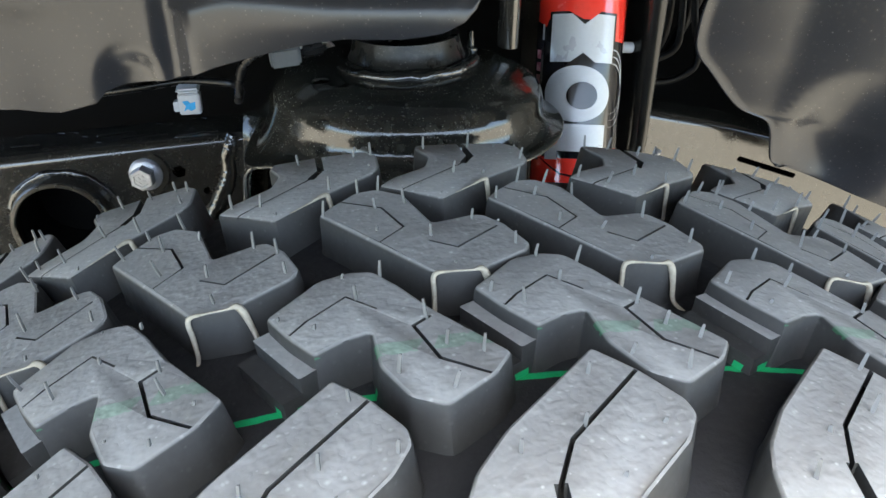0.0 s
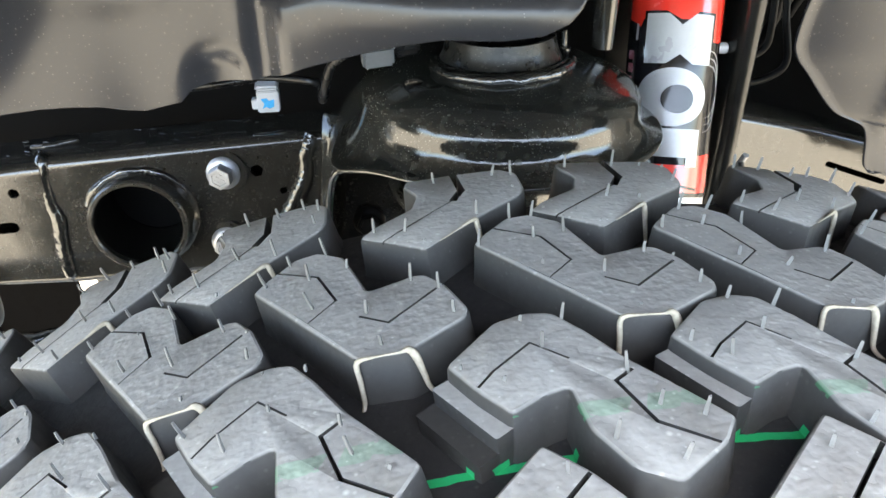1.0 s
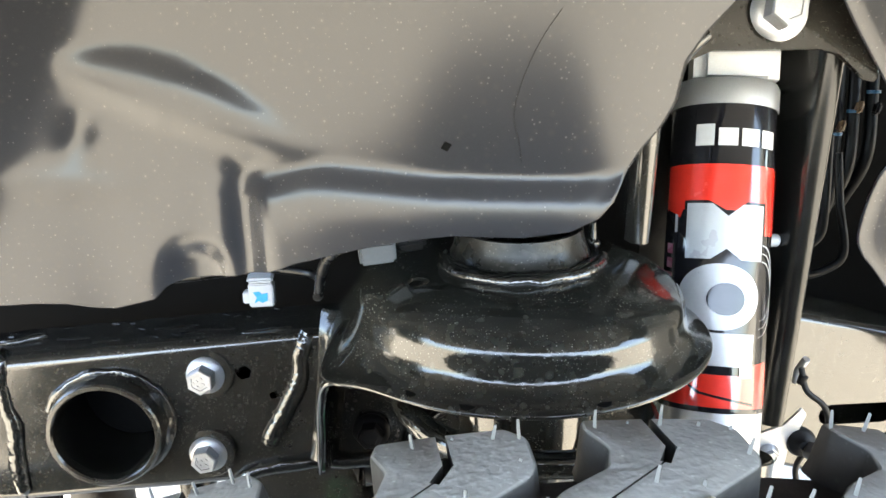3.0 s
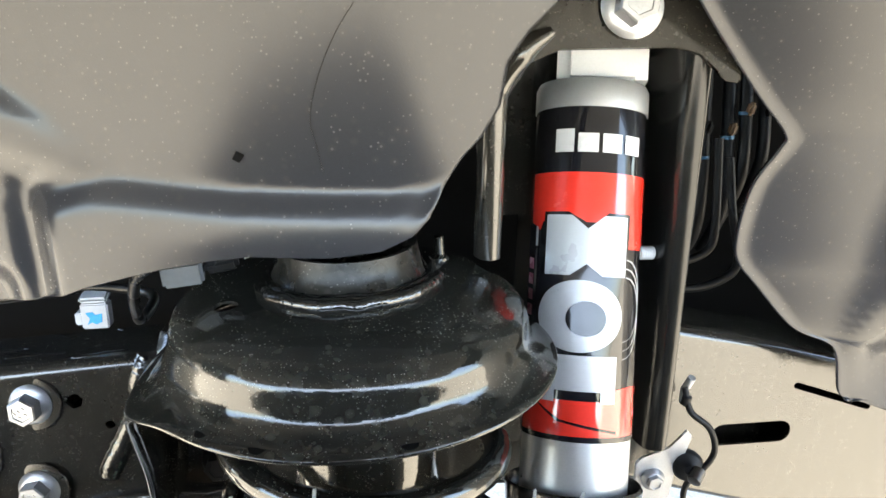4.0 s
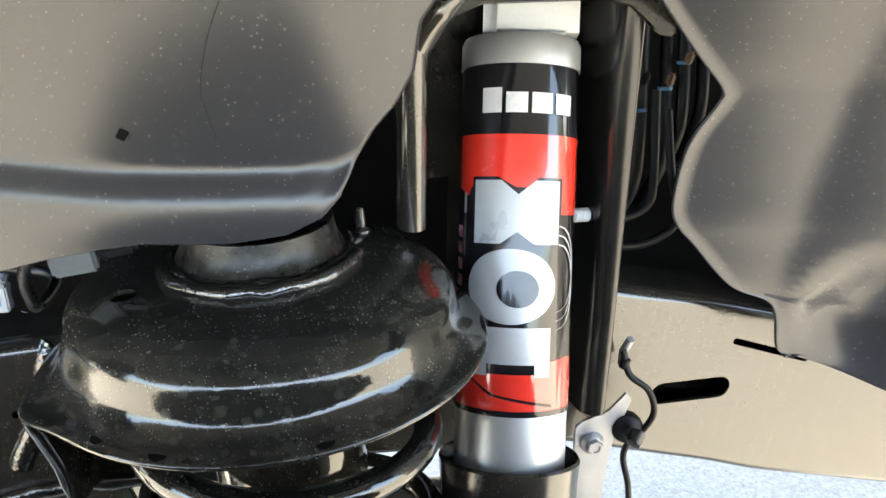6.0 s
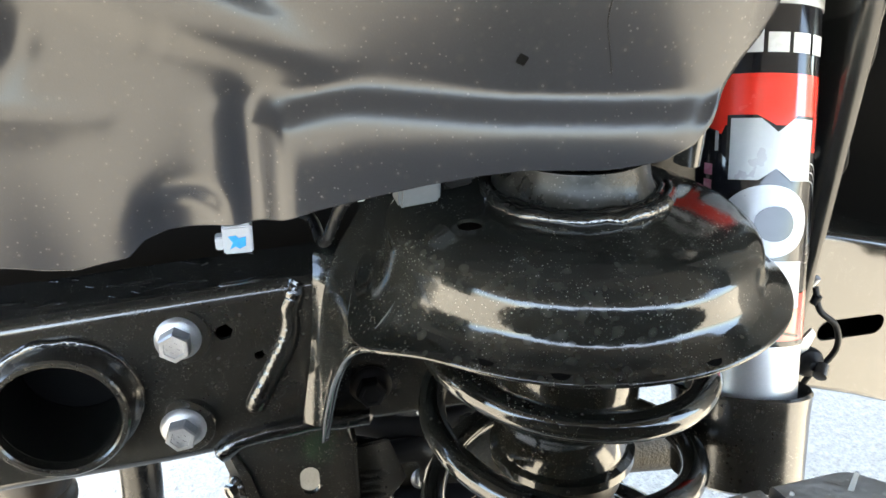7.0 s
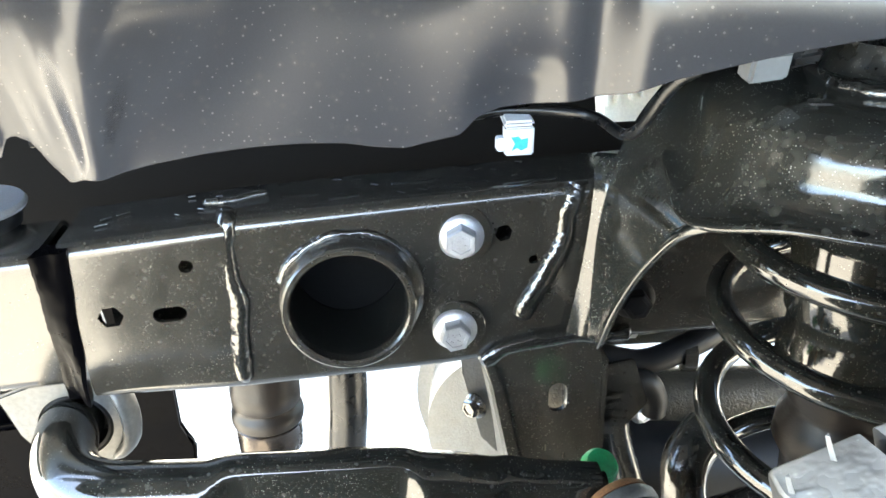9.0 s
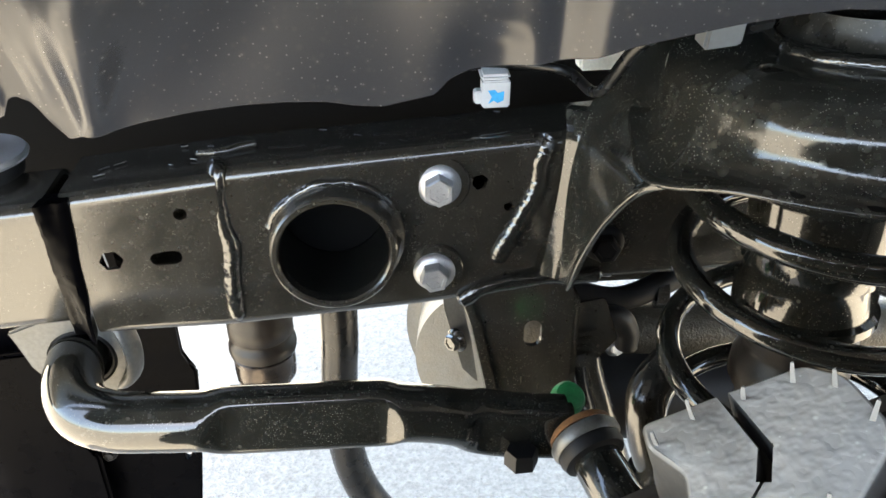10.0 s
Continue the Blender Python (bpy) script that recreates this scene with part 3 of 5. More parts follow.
def wing():
    left = curve_points([(-0.1035, 0.798, 0.556), (-0.1005, 0.797, 0.600), (-0.0960, 0.797, 0.645), (-0.0880, 0.799, 0.680), (-0.0740, 0.808, 0.700), (-0.0550, 0.822, 0.722), (-0.0300, 0.835, 0.745)], 8)
    right = curve_points([(-0.0985, 0.757, 0.566), (-0.0935, 0.735, 0.612), (-0.0885, 0.705, 0.655), (-0.0795, 0.672, 0.691), (-0.0590, 0.666, 0.717), (-0.0450, 0.685, 0.739), (-0.0200, 0.725, 0.757)], 8)
    bm = bmesh.new()
    front, back = [], []
    n = 14
    for i, (a, b) in enumerate(zip(left, right)):
        s = i / (len(left) - 1)
        r1, r2 = [], []
        for k in range(n + 1):
            t = k / n
            bulge = -0.007 * math.sin(math.pi * t) * (1 - s)
            p = a.lerp(b, t) + Vector((-0.75, -0.35, 0.35)) * bulge + Vector((0.004, 0, 0)) * math.exp(-((t / 0.2) ** 2)) * max(0, 1 - 1.3 * s)
            r1.append(bm.verts.new(p))
            r2.append(bm.verts.new(p + Vector((0.004, 0.001, -0.001))))
        front.append(r1)
        back.append(r2)
    grid_faces(bm, front)
    grid_faces(bm, back)
    for rows in ((front[0], back[0]), (front[-1], back[-1])):
        grid_faces(bm, rows)
    for e in (0, -1):
        grid_faces(bm, [[r[e] for r in front], [r[e] for r in back]])
    return bm


shift_parent(part("gusset", wing(), TOWER_GLOSS, seat, "curved black gusset welded to the rail", smooth=60), seat)

edge = curve_points([(-0.0985, 0.757, 0.566), (-0.0935, 0.735, 0.612), (-0.0885, 0.705, 0.655), (-0.0795, 0.672, 0.691), (-0.0590, 0.648, 0.7045)], 8)
shift_parent(part("gusset_lip", tube(edge, 0, n=12, shape=lambda i, k: (0.0042 * min(1, 0.35 + 0.15 * min(i, k - 1 - i)), 0.7, 1)), GLOSS, seat, "rolled free edge of the gusset", smooth=60), seat)
strip = curve_points([(-0.0790, 0.806, 0.694), (-0.0810, 0.794, 0.678), (-0.0840, 0.791, 0.645), (-0.0890, 0.791, 0.605), (-0.0970, 0.792, 0.558)], 8)


def fold(line):
    """A narrow bent strip beside the rail, facing forwards and out."""
    bm = bmesh.new()
    rows = []
    for p in line:
        row = [bm.verts.new(p + Vector((-0.014 + 0.019 * k / 6, 0.004 - 0.012 * k / 6 - 0.0022 * math.sin(math.pi * k / 6), 0))) for k in range(7)]
        rows.append(row + [bm.verts.new(p + Vector((0.010, 0.004, 0))), bm.verts.new(p + Vector((-0.008, 0.012, 0)))])
    grid_faces(bm, rows, close_u=True)
    bm.faces.new(rows[0])
    bm.faces.new(rows[-1])
    return bm


shift_parent(part("gusset_fold", fold(strip), TOWER_GLOSS, seat, "folded edge of the gusset along the rail", smooth=60), seat)

# ---- coil spring and bump stop ----
SX, SY = 0.066, 0.705


def helix():
    turns = np.linspace(-0.6, 4.4, 260)
    z = np.interp(turns, (-1, 0, 1, 2, 3, 4, 5), (0.700, 0.668, 0.609, 0.523, 0.436, 0.355, 0.30))
    z = np.convolve(np.pad(z, 20, mode="edge"), np.ones(41) / 41, mode="valid")
    return [(0.092 * math.cos(math.pi + 2 * math.pi * t), 0.092 * math.sin(math.pi + 2 * math.pi * t), h - 0.30) for t, h in zip(turns, z)]


spring = thing("coil_spring", "glossy black steel coil spring under the spring seat", "spring", (SX, SY, 0.30))
part("coil", tube(helix(), 0.0095, n=20), GLOSS, spring)
part("upper_pad", lathe([(0.078, 0.402), (0.104, 0.402), (0.106, 0.407), (0.104, 0.414), (0.078, 0.414)], n=56), MATTE, spring, "black rubber pad")
part("lower_pad", lathe([(0.080, 0.030), (0.106, 0.030), (0.108, 0.036), (0.104, 0.044), (0.080, 0.044)], n=56), MATTE, spring, "black rubber pad")
stop = thing("bump_stop", "black bump stop cup with ribbed brown rubber inside the coil", "bump stop", (SX, SY, 0.42))
part("cup", lathe([(0.020, 0.285), (0.060, 0.283), (0.060, 0.250), (0.052, 0.245), (0.050, 0.220), (0.050, 0.190), (0.047, 0.186), (0.047, 0.160), (0.051, 0.157), (0.051, 0.150), (0.030, 0.148)]), GLOSS, stop)
part("rubber", lathe([(0.030, 0.150), (0.041, 0.146), (0.043, 0.130), (0.037, 0.118), (0.037, 0.112), (0.043, 0.102), (0.044, 0.085), (0.036, 0.070), (0.034, 0.04), (0.030, 0.0)]), BROWN_RUBBER, stop, "ribbed brown rubber bumper")
part("foot", lathe([(0.058, -0.16), (0.058, -0.10), (0.04, -0.09), (0.032, 0.0)]), GLOSS, stop)

# ---- fender liner ----
LX = (-0.80, -0.45, -0.33, -0.233, -0.12, 0.0, 0.05, 0.085, 0.11, 0.14, 0.20, 0.45)
LY = (0.700, 0.722, 0.727, 0.722, 0.693, 0.655, 0.648, 0.6455, 0.648, 0.660, 0.690, 0.81)
EDGE_X = (-0.80, -0.52, -0.483, -0.468, -0.457, -0.4515, -0.4465, -0.439, -0.433, -0.4255, -0.416, -0.405, -0.379, -0.351, -0.320, -0.293, -0.269, -0.250, -0.233, -0.215, -0.2015, -0.1915, -0.177, -0.1546, -0.1326, -0.111, -0.0932, -0.067, -0.0388, -0.0113, 0.011, 0.055, 0.085, 0.104, 0.114)
EDGE_Z = (0.70, 0.715, 0.7276, 0.7397, 0.7421, 0.7533, 0.7559, 0.7506, 0.7354, 0.7229, 0.7262, 0.7254, 0.7309, 0.7350, 0.7377, 0.7386, 0.7378, 0.7345, 0.7335, 0.7383, 0.7417, 0.7517, 0.7565, 0.7592, 0.7632, 0.7708, 0.7782, 0.7860, 0.7940, 0.8000, 0.8030, 0.8015, 0.8045, 0.812, 0.822)
SIDE_Z = (0.70, 0.800, 0.823, 0.838, 0.853, 0.864, 0.880, 0.905, 0.922, 0.937, 1.00, 1.20)
SIDE_X = (0.112, 0.112, 0.112, 0.121, 0.132, 0.144, 0.155, 0.160, 0.174, 0.192, 0.26, 0.42)


def groove(x, z, a, b, width, taper=0.0):
    """How deep in a groove from a to b the place (x, z) lies: 1 on its line, 0 outside."""
    ax, az, bx, bz = *a, *b
    dx, dz = bx - ax, bz - az
    t = max(0.0, min(1.0, ((x - ax) * dx + (z - az) * dz) / (dx * dx + dz * dz)))
    d = math.hypot(x - ax - t * dx, z - az - t * dz)
    w = width * (1 - taper + taper * math.sin(math.pi * min(1, max(0, t))))
    return math.exp(-(d / max(w, 1e-4)) ** 2) * (1 - taper + taper * math.sin(math.pi * t))


def plateau(v, lo, hi, soft):
    f = lambda q: 1 / (1 + math.exp(-max(-40, min(40, q))))
    return f((v - lo) / soft) * f((hi - v) / soft)


def smooth(v, lo, hi):
    t = max(0.0, min(1.0, (v - lo) / (hi - lo)))
    return t * t * (3 - 2 * t)


def leaf(x, z, a, b, up, down):
    """A leaf-shaped pressing along a to b: a steep shoulder under its upper edge, easing to a crest along the middle, and a slope back to the panel."""
    ax, az, bx, bz = *a, *b
    dx, dz = bx - ax, bz - az
    ln = math.hypot(dx, dz)
    t = ((x - ax) * dx + (z - az) * dz) / ln ** 2
    d = ((z - az) * dx - (x - ax) * dz) / ln
    k = math.sin(math.pi * max(0.0, min(1.0, t)) ** 0.88) ** 0.75
    if k < 1e-3:
        return 0.0
    up, down = up * k, down * k
    y = interp(d / up, (0.0, 0.30, 0.56, 0.68, 0.92, 1.02, 1.15), (0.0084, 0.0081, 0.0070, 0.0062, 0.0004, -0.0003, 0.0)) if d > 0 else 0.0084 * smooth(d, -down, 0)
    return -y * k


FINE_X = np.linspace(-0.80, 0.45, 626)
FINE_Y = np.convolve(np.pad(np.interp(FINE_X, LX, LY), 20, mode="edge"), np.hanning(41) / np.hanning(41).sum(), mode="valid")


def liner_base(x, z):
    return interp(x, FINE_X, FINE_Y) - 0.10 * (z - 0.78)


def liner_pressing(x, z):
    """How far the pressed features stand behind the plain panel."""
    y = 0.0
    top = interp(x, (-0.121, -0.100, -0.0785, -0.045, 0.0, 0.115), (0.8402, 0.8415, 0.8478, 0.8456, 0.8418, 0.8378))
    end = plateau(x, -0.118, 0.3, 0.004)
    d = z - top
    y -= interp(d, (-0.045, -0.034, -0.027, -0.020, -0.014, -0.003, 0.0, 0.004), (0.0117, 0.0113, 0.0104, 0.0092, 0.0074, 0.0006, -0.0004, 0.0)) * end
    y += 0.0085 * groove(x, z, (-0.1265, 0.840), (-0.130, 0.73), 0.0066)
    y -= 0.0032 * (groove(x, z, (-0.1420, 0.832), (-0.1450, 0.73), 0.0050) + groove(x, z, (-0.1115, 0.822), (-0.1150, 0.73), 0.0050))
    y += leaf(x, z, (-0.248, 0.911), (-0.072, 0.845), 0.0345, 0.0195)
    y += 0.012 * plateau(z, 0.60, 0.783 - 18 * (x + 0.165) ** 2, 0.004) * plateau(x, -0.188, -0.146, 0.004)
    y -= 0.0040 * groove(x, z, (-0.300, 0.832), (-0.205, 0.826), 0.0105, 0.5)
    y += 0.0058 * groove(x, z, (-0.230, 0.886), (-0.246, 0.844), 0.0080, 0.85)
    y += 0.006 * groove(x, z, (-0.309, 0.905), (-0.312, 0.864), 0.011, 0.4)
    y -= 0.020 * groove(x, z, (-0.412, 0.725), (-0.385, 0.84), 0.004 + 0.22 * max(0, z - 0.730))
    u = x + 0.275 + 0.7 * (0.905 - z)
    y -= 0.034 / (1 + math.exp(max(-40, min(40, u / 0.014)))) * smooth(z, 0.72, 0.82)
    y -= 0.15 * max(0.0, z - 0.845) / (1 + math.exp(max(-40, min(40, (x + 0.27) / 0.03))))
    return y


def liner_y(x, z):
    return liner_base(x, z) + liner_pressing(x, z)


def softened(a, axis, times):
    """A height field with its edges rounded along one axis."""
    for _ in range(times):
        p = np.concatenate([a.take([0], axis), a, a.take([-1], axis)], axis)
        n = a.shape[axis]
        a = 0.25 * p.take(range(0, n), axis) + 0.5 * p.take(range(1, n + 1), axis) + 0.25 * p.take(range(2, n + 2), axis)
    return a


def liner_shell():
    """The liner's pressed front panel and the plain arch over the wheel."""
    bm, bm2 = bmesh.new(), bmesh.new()
    na, nz = 330, 130
    xs, zs, ys = np.zeros((nz + 1, na + 1)), np.zeros((nz + 1, na + 1)), np.zeros((nz + 1, na + 1))
    for i in range(nz + 1):
        for k in range(na + 1):
            a = k / na
            x = -0.80 + a * (0.114 + 0.80)
            zb = interp(x, EDGE_X, EDGE_Z)
            z = zb + (0.98 - zb) * (i / nz) ** 1.15
            x = -0.80 + a * (interp(z, SIDE_Z, SIDE_X) + 0.80)
            xs[i, k], zs[i, k], ys[i, k] = x, z, liner_pressing(x, z)
    ys = softened(softened(ys, 1, 9), 0, 14)
    rows = [[bm.verts.new((xs[i, k], ys[i, k] + liner_base(xs[i, k], zs[i, k]), zs[i, k])) for k in range(na + 1)] for i in range(nz + 1)]
    grid_faces(bm, rows)
    last = rows[-1]
    rows = [[bm2.verts.new(v.co) for v in last]]
    for j in range(1, 13):
        t = j / 12
        row = []
        for k, v in enumerate(last):
            ang = t * math.pi * 0.615
            x = v.co.x + 0.80 * t * (k / na) ** 2 - 0.3 * t * (1 - k / na) ** 2
            row.append(bm2.verts.new((x, v.co.y - (0.485 - 0.022 * smooth(k / na, 0.52, 0.72)) * (1 - math.cos(ang)), v.co.z + 0.11 * math.sin(ang) - 0.08 * t ** 3)))
        rows.append(row)
    grid_faces(bm2, rows)
    return bm, bm2


def thick(ob, t=0.003):
    mod = ob.modifiers.new("thickness", "SOLIDIFY")
    mod.thickness, mod.offset = t, 1.0
    return ob


liner = thing("fender_liner", "dusty dark grey plastic fender liner with pressed ribs above the rail", "fender liner")
panel, arch = liner_shell()
thick(part("front_panel", panel, LINER, liner, "pressed ribbed panel", smooth=60))
side_wall = bmesh.new()
grid_faces(side_wall, [[side_wall.verts.new((-0.58 - 0.10 * math.sin(math.pi * k / 16) - 0.05 * (1 - k / 16), 0.44 + 0.24 * k / 16, z)) for k in range(17)] for z in (0.68, 0.80, 0.95, 1.12)])
thick(part("side_panel", side_wall, LINER, liner, "plain front end of the wheel arch", smooth=60))
thick(part("arch_panel", arch, LINER, liner, "plain arch over the tire", smooth=60))
part("plug", prism([(-0.0035, -0.001), (0.0005, -0.0032), (0.0036, 0.0010), (-0.0008, 0.0034)], 0.001, pose(0.008, liner_y(0.008, 0.859) - 0.0018, 0.859, -8), 0.0003), DEAD_BLACK, liner, "small black plug")

part("scratch", tube(curve_points([(x, liner_y(x, z) - 0.0002, z) for x, z in ((0.076, 0.939), (0.065, 0.923), (0.055, 0.902), (0.049, 0.879), (0.052, 0.862), (0.054, 0.850))], 6), 0.00022, n=6), MATTE, liner, "thin dark scratch")


def rear_liner():
    """The liner's rear part, cut round the shock tower to the outside."""
    side = curve_points([(0.262, 0, 0.975), (0.291, 0, 0.933), (0.319, 0, 0.899), (0.348, 0, 0.866), (0.372, 0, 0.840), (0.371, 0, 0.828), (0.357, 0, 0.798), (0.355, 0, 0.752), (0.362, 0, 0.732), (0.376, 0, 0.716), (0.415, 0, 0.673), (0.450, 0, 0.655), (0.460, 0, 0.640), (0.468, 0, 0.606), (0.480, 0, 0.598)], 6)
    bm = bmesh.new()
    rows = []
    for i, p in enumerate(side):
        row = []
        for k in range(61):
            d = (k / 60) ** 1.5 * 0.9
            x = p.x + d
            z = p.z - 0.40 * d * max(0, min(1, (0.70 - p.z) / 0.08))
            y = 0.786 - 0.15 * (z - 0.75) - 0.20 * 0.022 * math.log1p(math.exp((z - 0.75) / 0.022)) - 0.15 * d - 0.20 * max(0, x - 0.46)
            y += 0.022 * (1 - smooth(math.hypot((x - 0.530) / 0.066, (z - 0.632) / 0.088), 0.15, 1.0))
            y -= 0.003 * math.exp(-(d / 0.006) ** 2)
            row.append(bm.verts.new((x, y, z)))
        rows.append(row)
    grid_faces(bm, rows)
    return bm


thick(part("rear_panel", rear_liner(), LINER, liner, "smooth panel behind the shock absorber", smooth=60))

# ---- shock absorber ----
AXIS = Vector((0.1053, 0.3122, 0.9442)).normalized()
FRONT = Vector((0.233, 0.7535, 0.7885))
AWAY = Vector((0.190, 0.9257, -0.3273))
AWAY = (AWAY - AXIS * AWAY.dot(AXIS)).normalized()
SIDE = AXIS.cross(AWAY).normalized() * -1
SR = 0.0415
MID = FRONT + AWAY * SR


def along(zf):
    """The distance up the axis of the place whose front shows at height zf."""
    return (zf - 0.795) / AXIS.z


shock = thing("shock_absorber", "silver shock absorber with a red, black and silver label", "shock absorber", tuple(MID + AXIS * along(0.56)))


def turned(profile):
    return lathe([(r, along(z)) for r, z in profile], MID, AXIS, 72)


def on_shock(name, bm, mat, label=""):
    return shift_parent(part(name, bm, mat, shock, label), shock)


def patch(outline, lift=0.0004):
    """A thin sticker on the tube: outline of (degrees round, height), to the right positive."""
    bm = bmesh.new()
    vs = [bm.verts.new((a, 0, z)) for a, z in outline]
    bm.faces.new(vs)
    lo, hi = min(a for a, z in outline), max(a for a, z in outline)
    k = math.ceil(lo / 4.0) * 4.0
    while k < hi:
        bmesh.ops.bisect_plane(bm, geom=bm.verts[:] + bm.edges[:] + bm.faces[:], plane_co=(k, 0, 0), plane_no=(1, 0, 0))
        k += 4.0
    for v in bm.verts:
        a, z = radians(v.co.x), v.co.z
        v.co = MID + AXIS * along(z) + (SIDE * math.sin(a) - AWAY * math.cos(a)) * (SR + lift)
    return bm


on_shock("lower_tube", turned([(0.020, 0.53), (SR - 0.003, 0.535), (SR - 0.001, 0.56), (SR - 0.0005, 0.642), (SR - 0.0005, 0.87), (0.02, 0.872)]), SILVER)
on_shock("label_band", turned([(SR, 0.640), (SR + 0.0001, 0.641), (SR + 0.0001, 0.868), (SR, 0.869)]), LABEL_BLACK, "glossy black label")
cap = on_shock("end_cap", turned([(0.02, 0.867), (SR + 0.001, 0.868), (SR + 0.001, 0.884), (SR - 0.001, 0.888), (0.02, 0.889)]), SILVER)
on_shock("eye_block", box((0.068, 0.05, 0.045), Matrix.Translation(MID + AXIS * along(0.905) + AWAY * 0.004 + SIDE * 0.006) @ Matrix((SIDE, AWAY, AXIS)).transposed().to_4x4(), 0.010), SKY_LIT_WHITE, "machined upper eye with its sky light painted near white")
on_shock("red_band", patch([(-88, 0.823), (88, 0.823), (88, 0.772), (46, 0.772), (44, 0.789), (-50, 0.789), (-54, 0.783), (-88, 0.790)]), LABEL_RED)
on_shock("red_band", patch([(-88, 0.672), (-40, 0.668), (34, 0.668), (36, 0.676), (60, 0.678), (88, 0.676), (88, 0.642), (-88, 0.642)]), LABEL_RED)
on_shock("label_line", patch([(-88, 0.644), (88, 0.644), (88, 0.6418), (-88, 0.6418)], 0.0007), LABEL_BLACK)
on_shock("label_line", patch([(-60, 0.670), (-58, 0.670), (-20, 0.655), (40, 0.648), (40, 0.646), (-22, 0.6535)], 0.0007), LABEL_BLACK)


def logo(outline, label, mat=None, rim=0.0):
    """A plain shape of the label, on a slightly larger black one where it has a rim."""
    if rim:
        ca, cz = sum(a for a, z in outline) / len(outline), sum(z for a, z in outline) / len(outline)
        on_shock("logo_rim", patch([(a + math.copysign(4.0, a - ca), z + math.copysign(rim, z - cz)) for a, z in outline], 0.0005), LABEL_BLACK)
    on_shock("logo_shape", patch(outline, 0.0009), mat or LABEL_SILVER, label)


logo([(-44, 0.7935), (-16, 0.7935), (0, 0.7845), (16, 0.7935), (42, 0.7935), (42, 0.7525), (16, 0.7525), (0, 0.7605), (-16, 0.7525), (-44, 0.7525)], "plain silver notched panel", rim=0.0022)
disc = [(-5 + 45 * math.cos(a), 0.7250 + 0.0245 * math.sin(a)) for a in [2 * math.pi * k / 40 for k in range(40)]]
logo(disc, "plain silver oval")
disc = [(2 + 20 * math.cos(a), 0.7235 + 0.0120 * math.sin(a)) for a in [2 * math.pi * k / 28 for k in range(28)]]
on_shock("logo_shape", patch(disc, 0.0013), LABEL_BLACK, "dark oval")
logo([(-44, 0.6985), (36, 0.6985), (36, 0.6665), (20, 0.6665), (20, 0.6745), (-26, 0.6745), (-26, 0.6665), (-44, 0.6665)], "plain silver notched panel")
for a0, a1, z0, z1 in ((-38, -18, 0.8365, 0.8525), (-14, 6, 0.8365, 0.8495), (10, 30, 0.8365, 0.8495), (34, 54, 0.8365, 0.8495)):
    logo([(a0, z0), (a1, z0), (a1, z1), (a0, z1)], "plain white block", LABEL_WHITE)
on_shock("side_stripe", patch([(-78, 0.790), (-57, 0.785), (-57, 0.665), (-78, 0.668)], 0.0008), LABEL_BLACK)
on_shock("side_stripe", patch([(-60, 0.786), (-56, 0.785), (-56, 0.772), (-60, 0.772)], 0.0012), LABEL_SILVER)
for k in range(7):
    on_shock("side_mark", patch([(-73, 0.764 - 0.0108 * k), (-62, 0.763 - 0.0108 * k), (-62, 0.7555 - 0.0108 * k), (-73, 0.7565 - 0.0108 * k)], 0.0012), LABEL_PINK, "muted pink bar")
for dz in (0.0, 0.006, 0.012):
    arc = [(44 + 26 * math.sin(t), 0.765 - dz - 0.028 * (1 - math.cos(t))) for t in [math.pi * k / 10 for k in range(11)]]
    on_shock("swoosh_line", patch(arc + [(a - 2.0, z - 0.0006) for a, z in reversed(arc)], 0.001), LABEL_SILVER)
on_shock("lower_cup", turned([(0.030, 0.535), (0.049, 0.54), (0.0505, 0.59), (0.052, 0.604), (0.0505, 0.606), (0.0485, 0.604), (0.047, 0.59), (0.0455, 0.545)]), PAINT, "black cup round the foot of the tube")

# ---- shock tower ----
tower = thing("shock_tower", "black pressed steel shock tower with a silver top bolt", "shock tower", (0.25, 0.80, 0.58))


def on_tower(name, bm, mat=None, label="", smooth=45.0):
    return shift_parent(part(name, bm, mat or PAINT, tower, label, smooth), tower)


def sheet(line, z_of, wall=0.004, steps=14):
    """A bent upright sheet: line in plan, z_of(i, count): its lower and upper heights."""
    pts = curve_points([(x, y, 0) for x, y in line], 6)
    bm = bmesh.new()
    front, back = [], []
    for i, p in enumerate(pts):
        d = (pts[min(i + 1, len(pts) - 1)] - pts[max(i - 1, 0)]).normalized()
        nrm = Vector((-d.y, d.x, 0))
        z0, z1 = z_of(i / (len(pts) - 1))
        lean = Vector((0.045, -0.03, 0))
        f, b = [], []
        for k in range(steps + 1):
            z = z0 + (z1 - z0) * k / steps
            q = p + lean * (z - 0.72) + Vector((0, 0, z))
            f.append(bm.verts.new(q))
            b.append(bm.verts.new(q + nrm * wall))
        front.append(f)
        back.append(b)
    grid_faces(bm, front)
    grid_faces(bm, back)
    for e in (0, -1):
        grid_faces(bm, [front[e], back[e]])
        grid_faces(bm, [[r[e] for r in front], [r[e] for r in back]])
    return bm


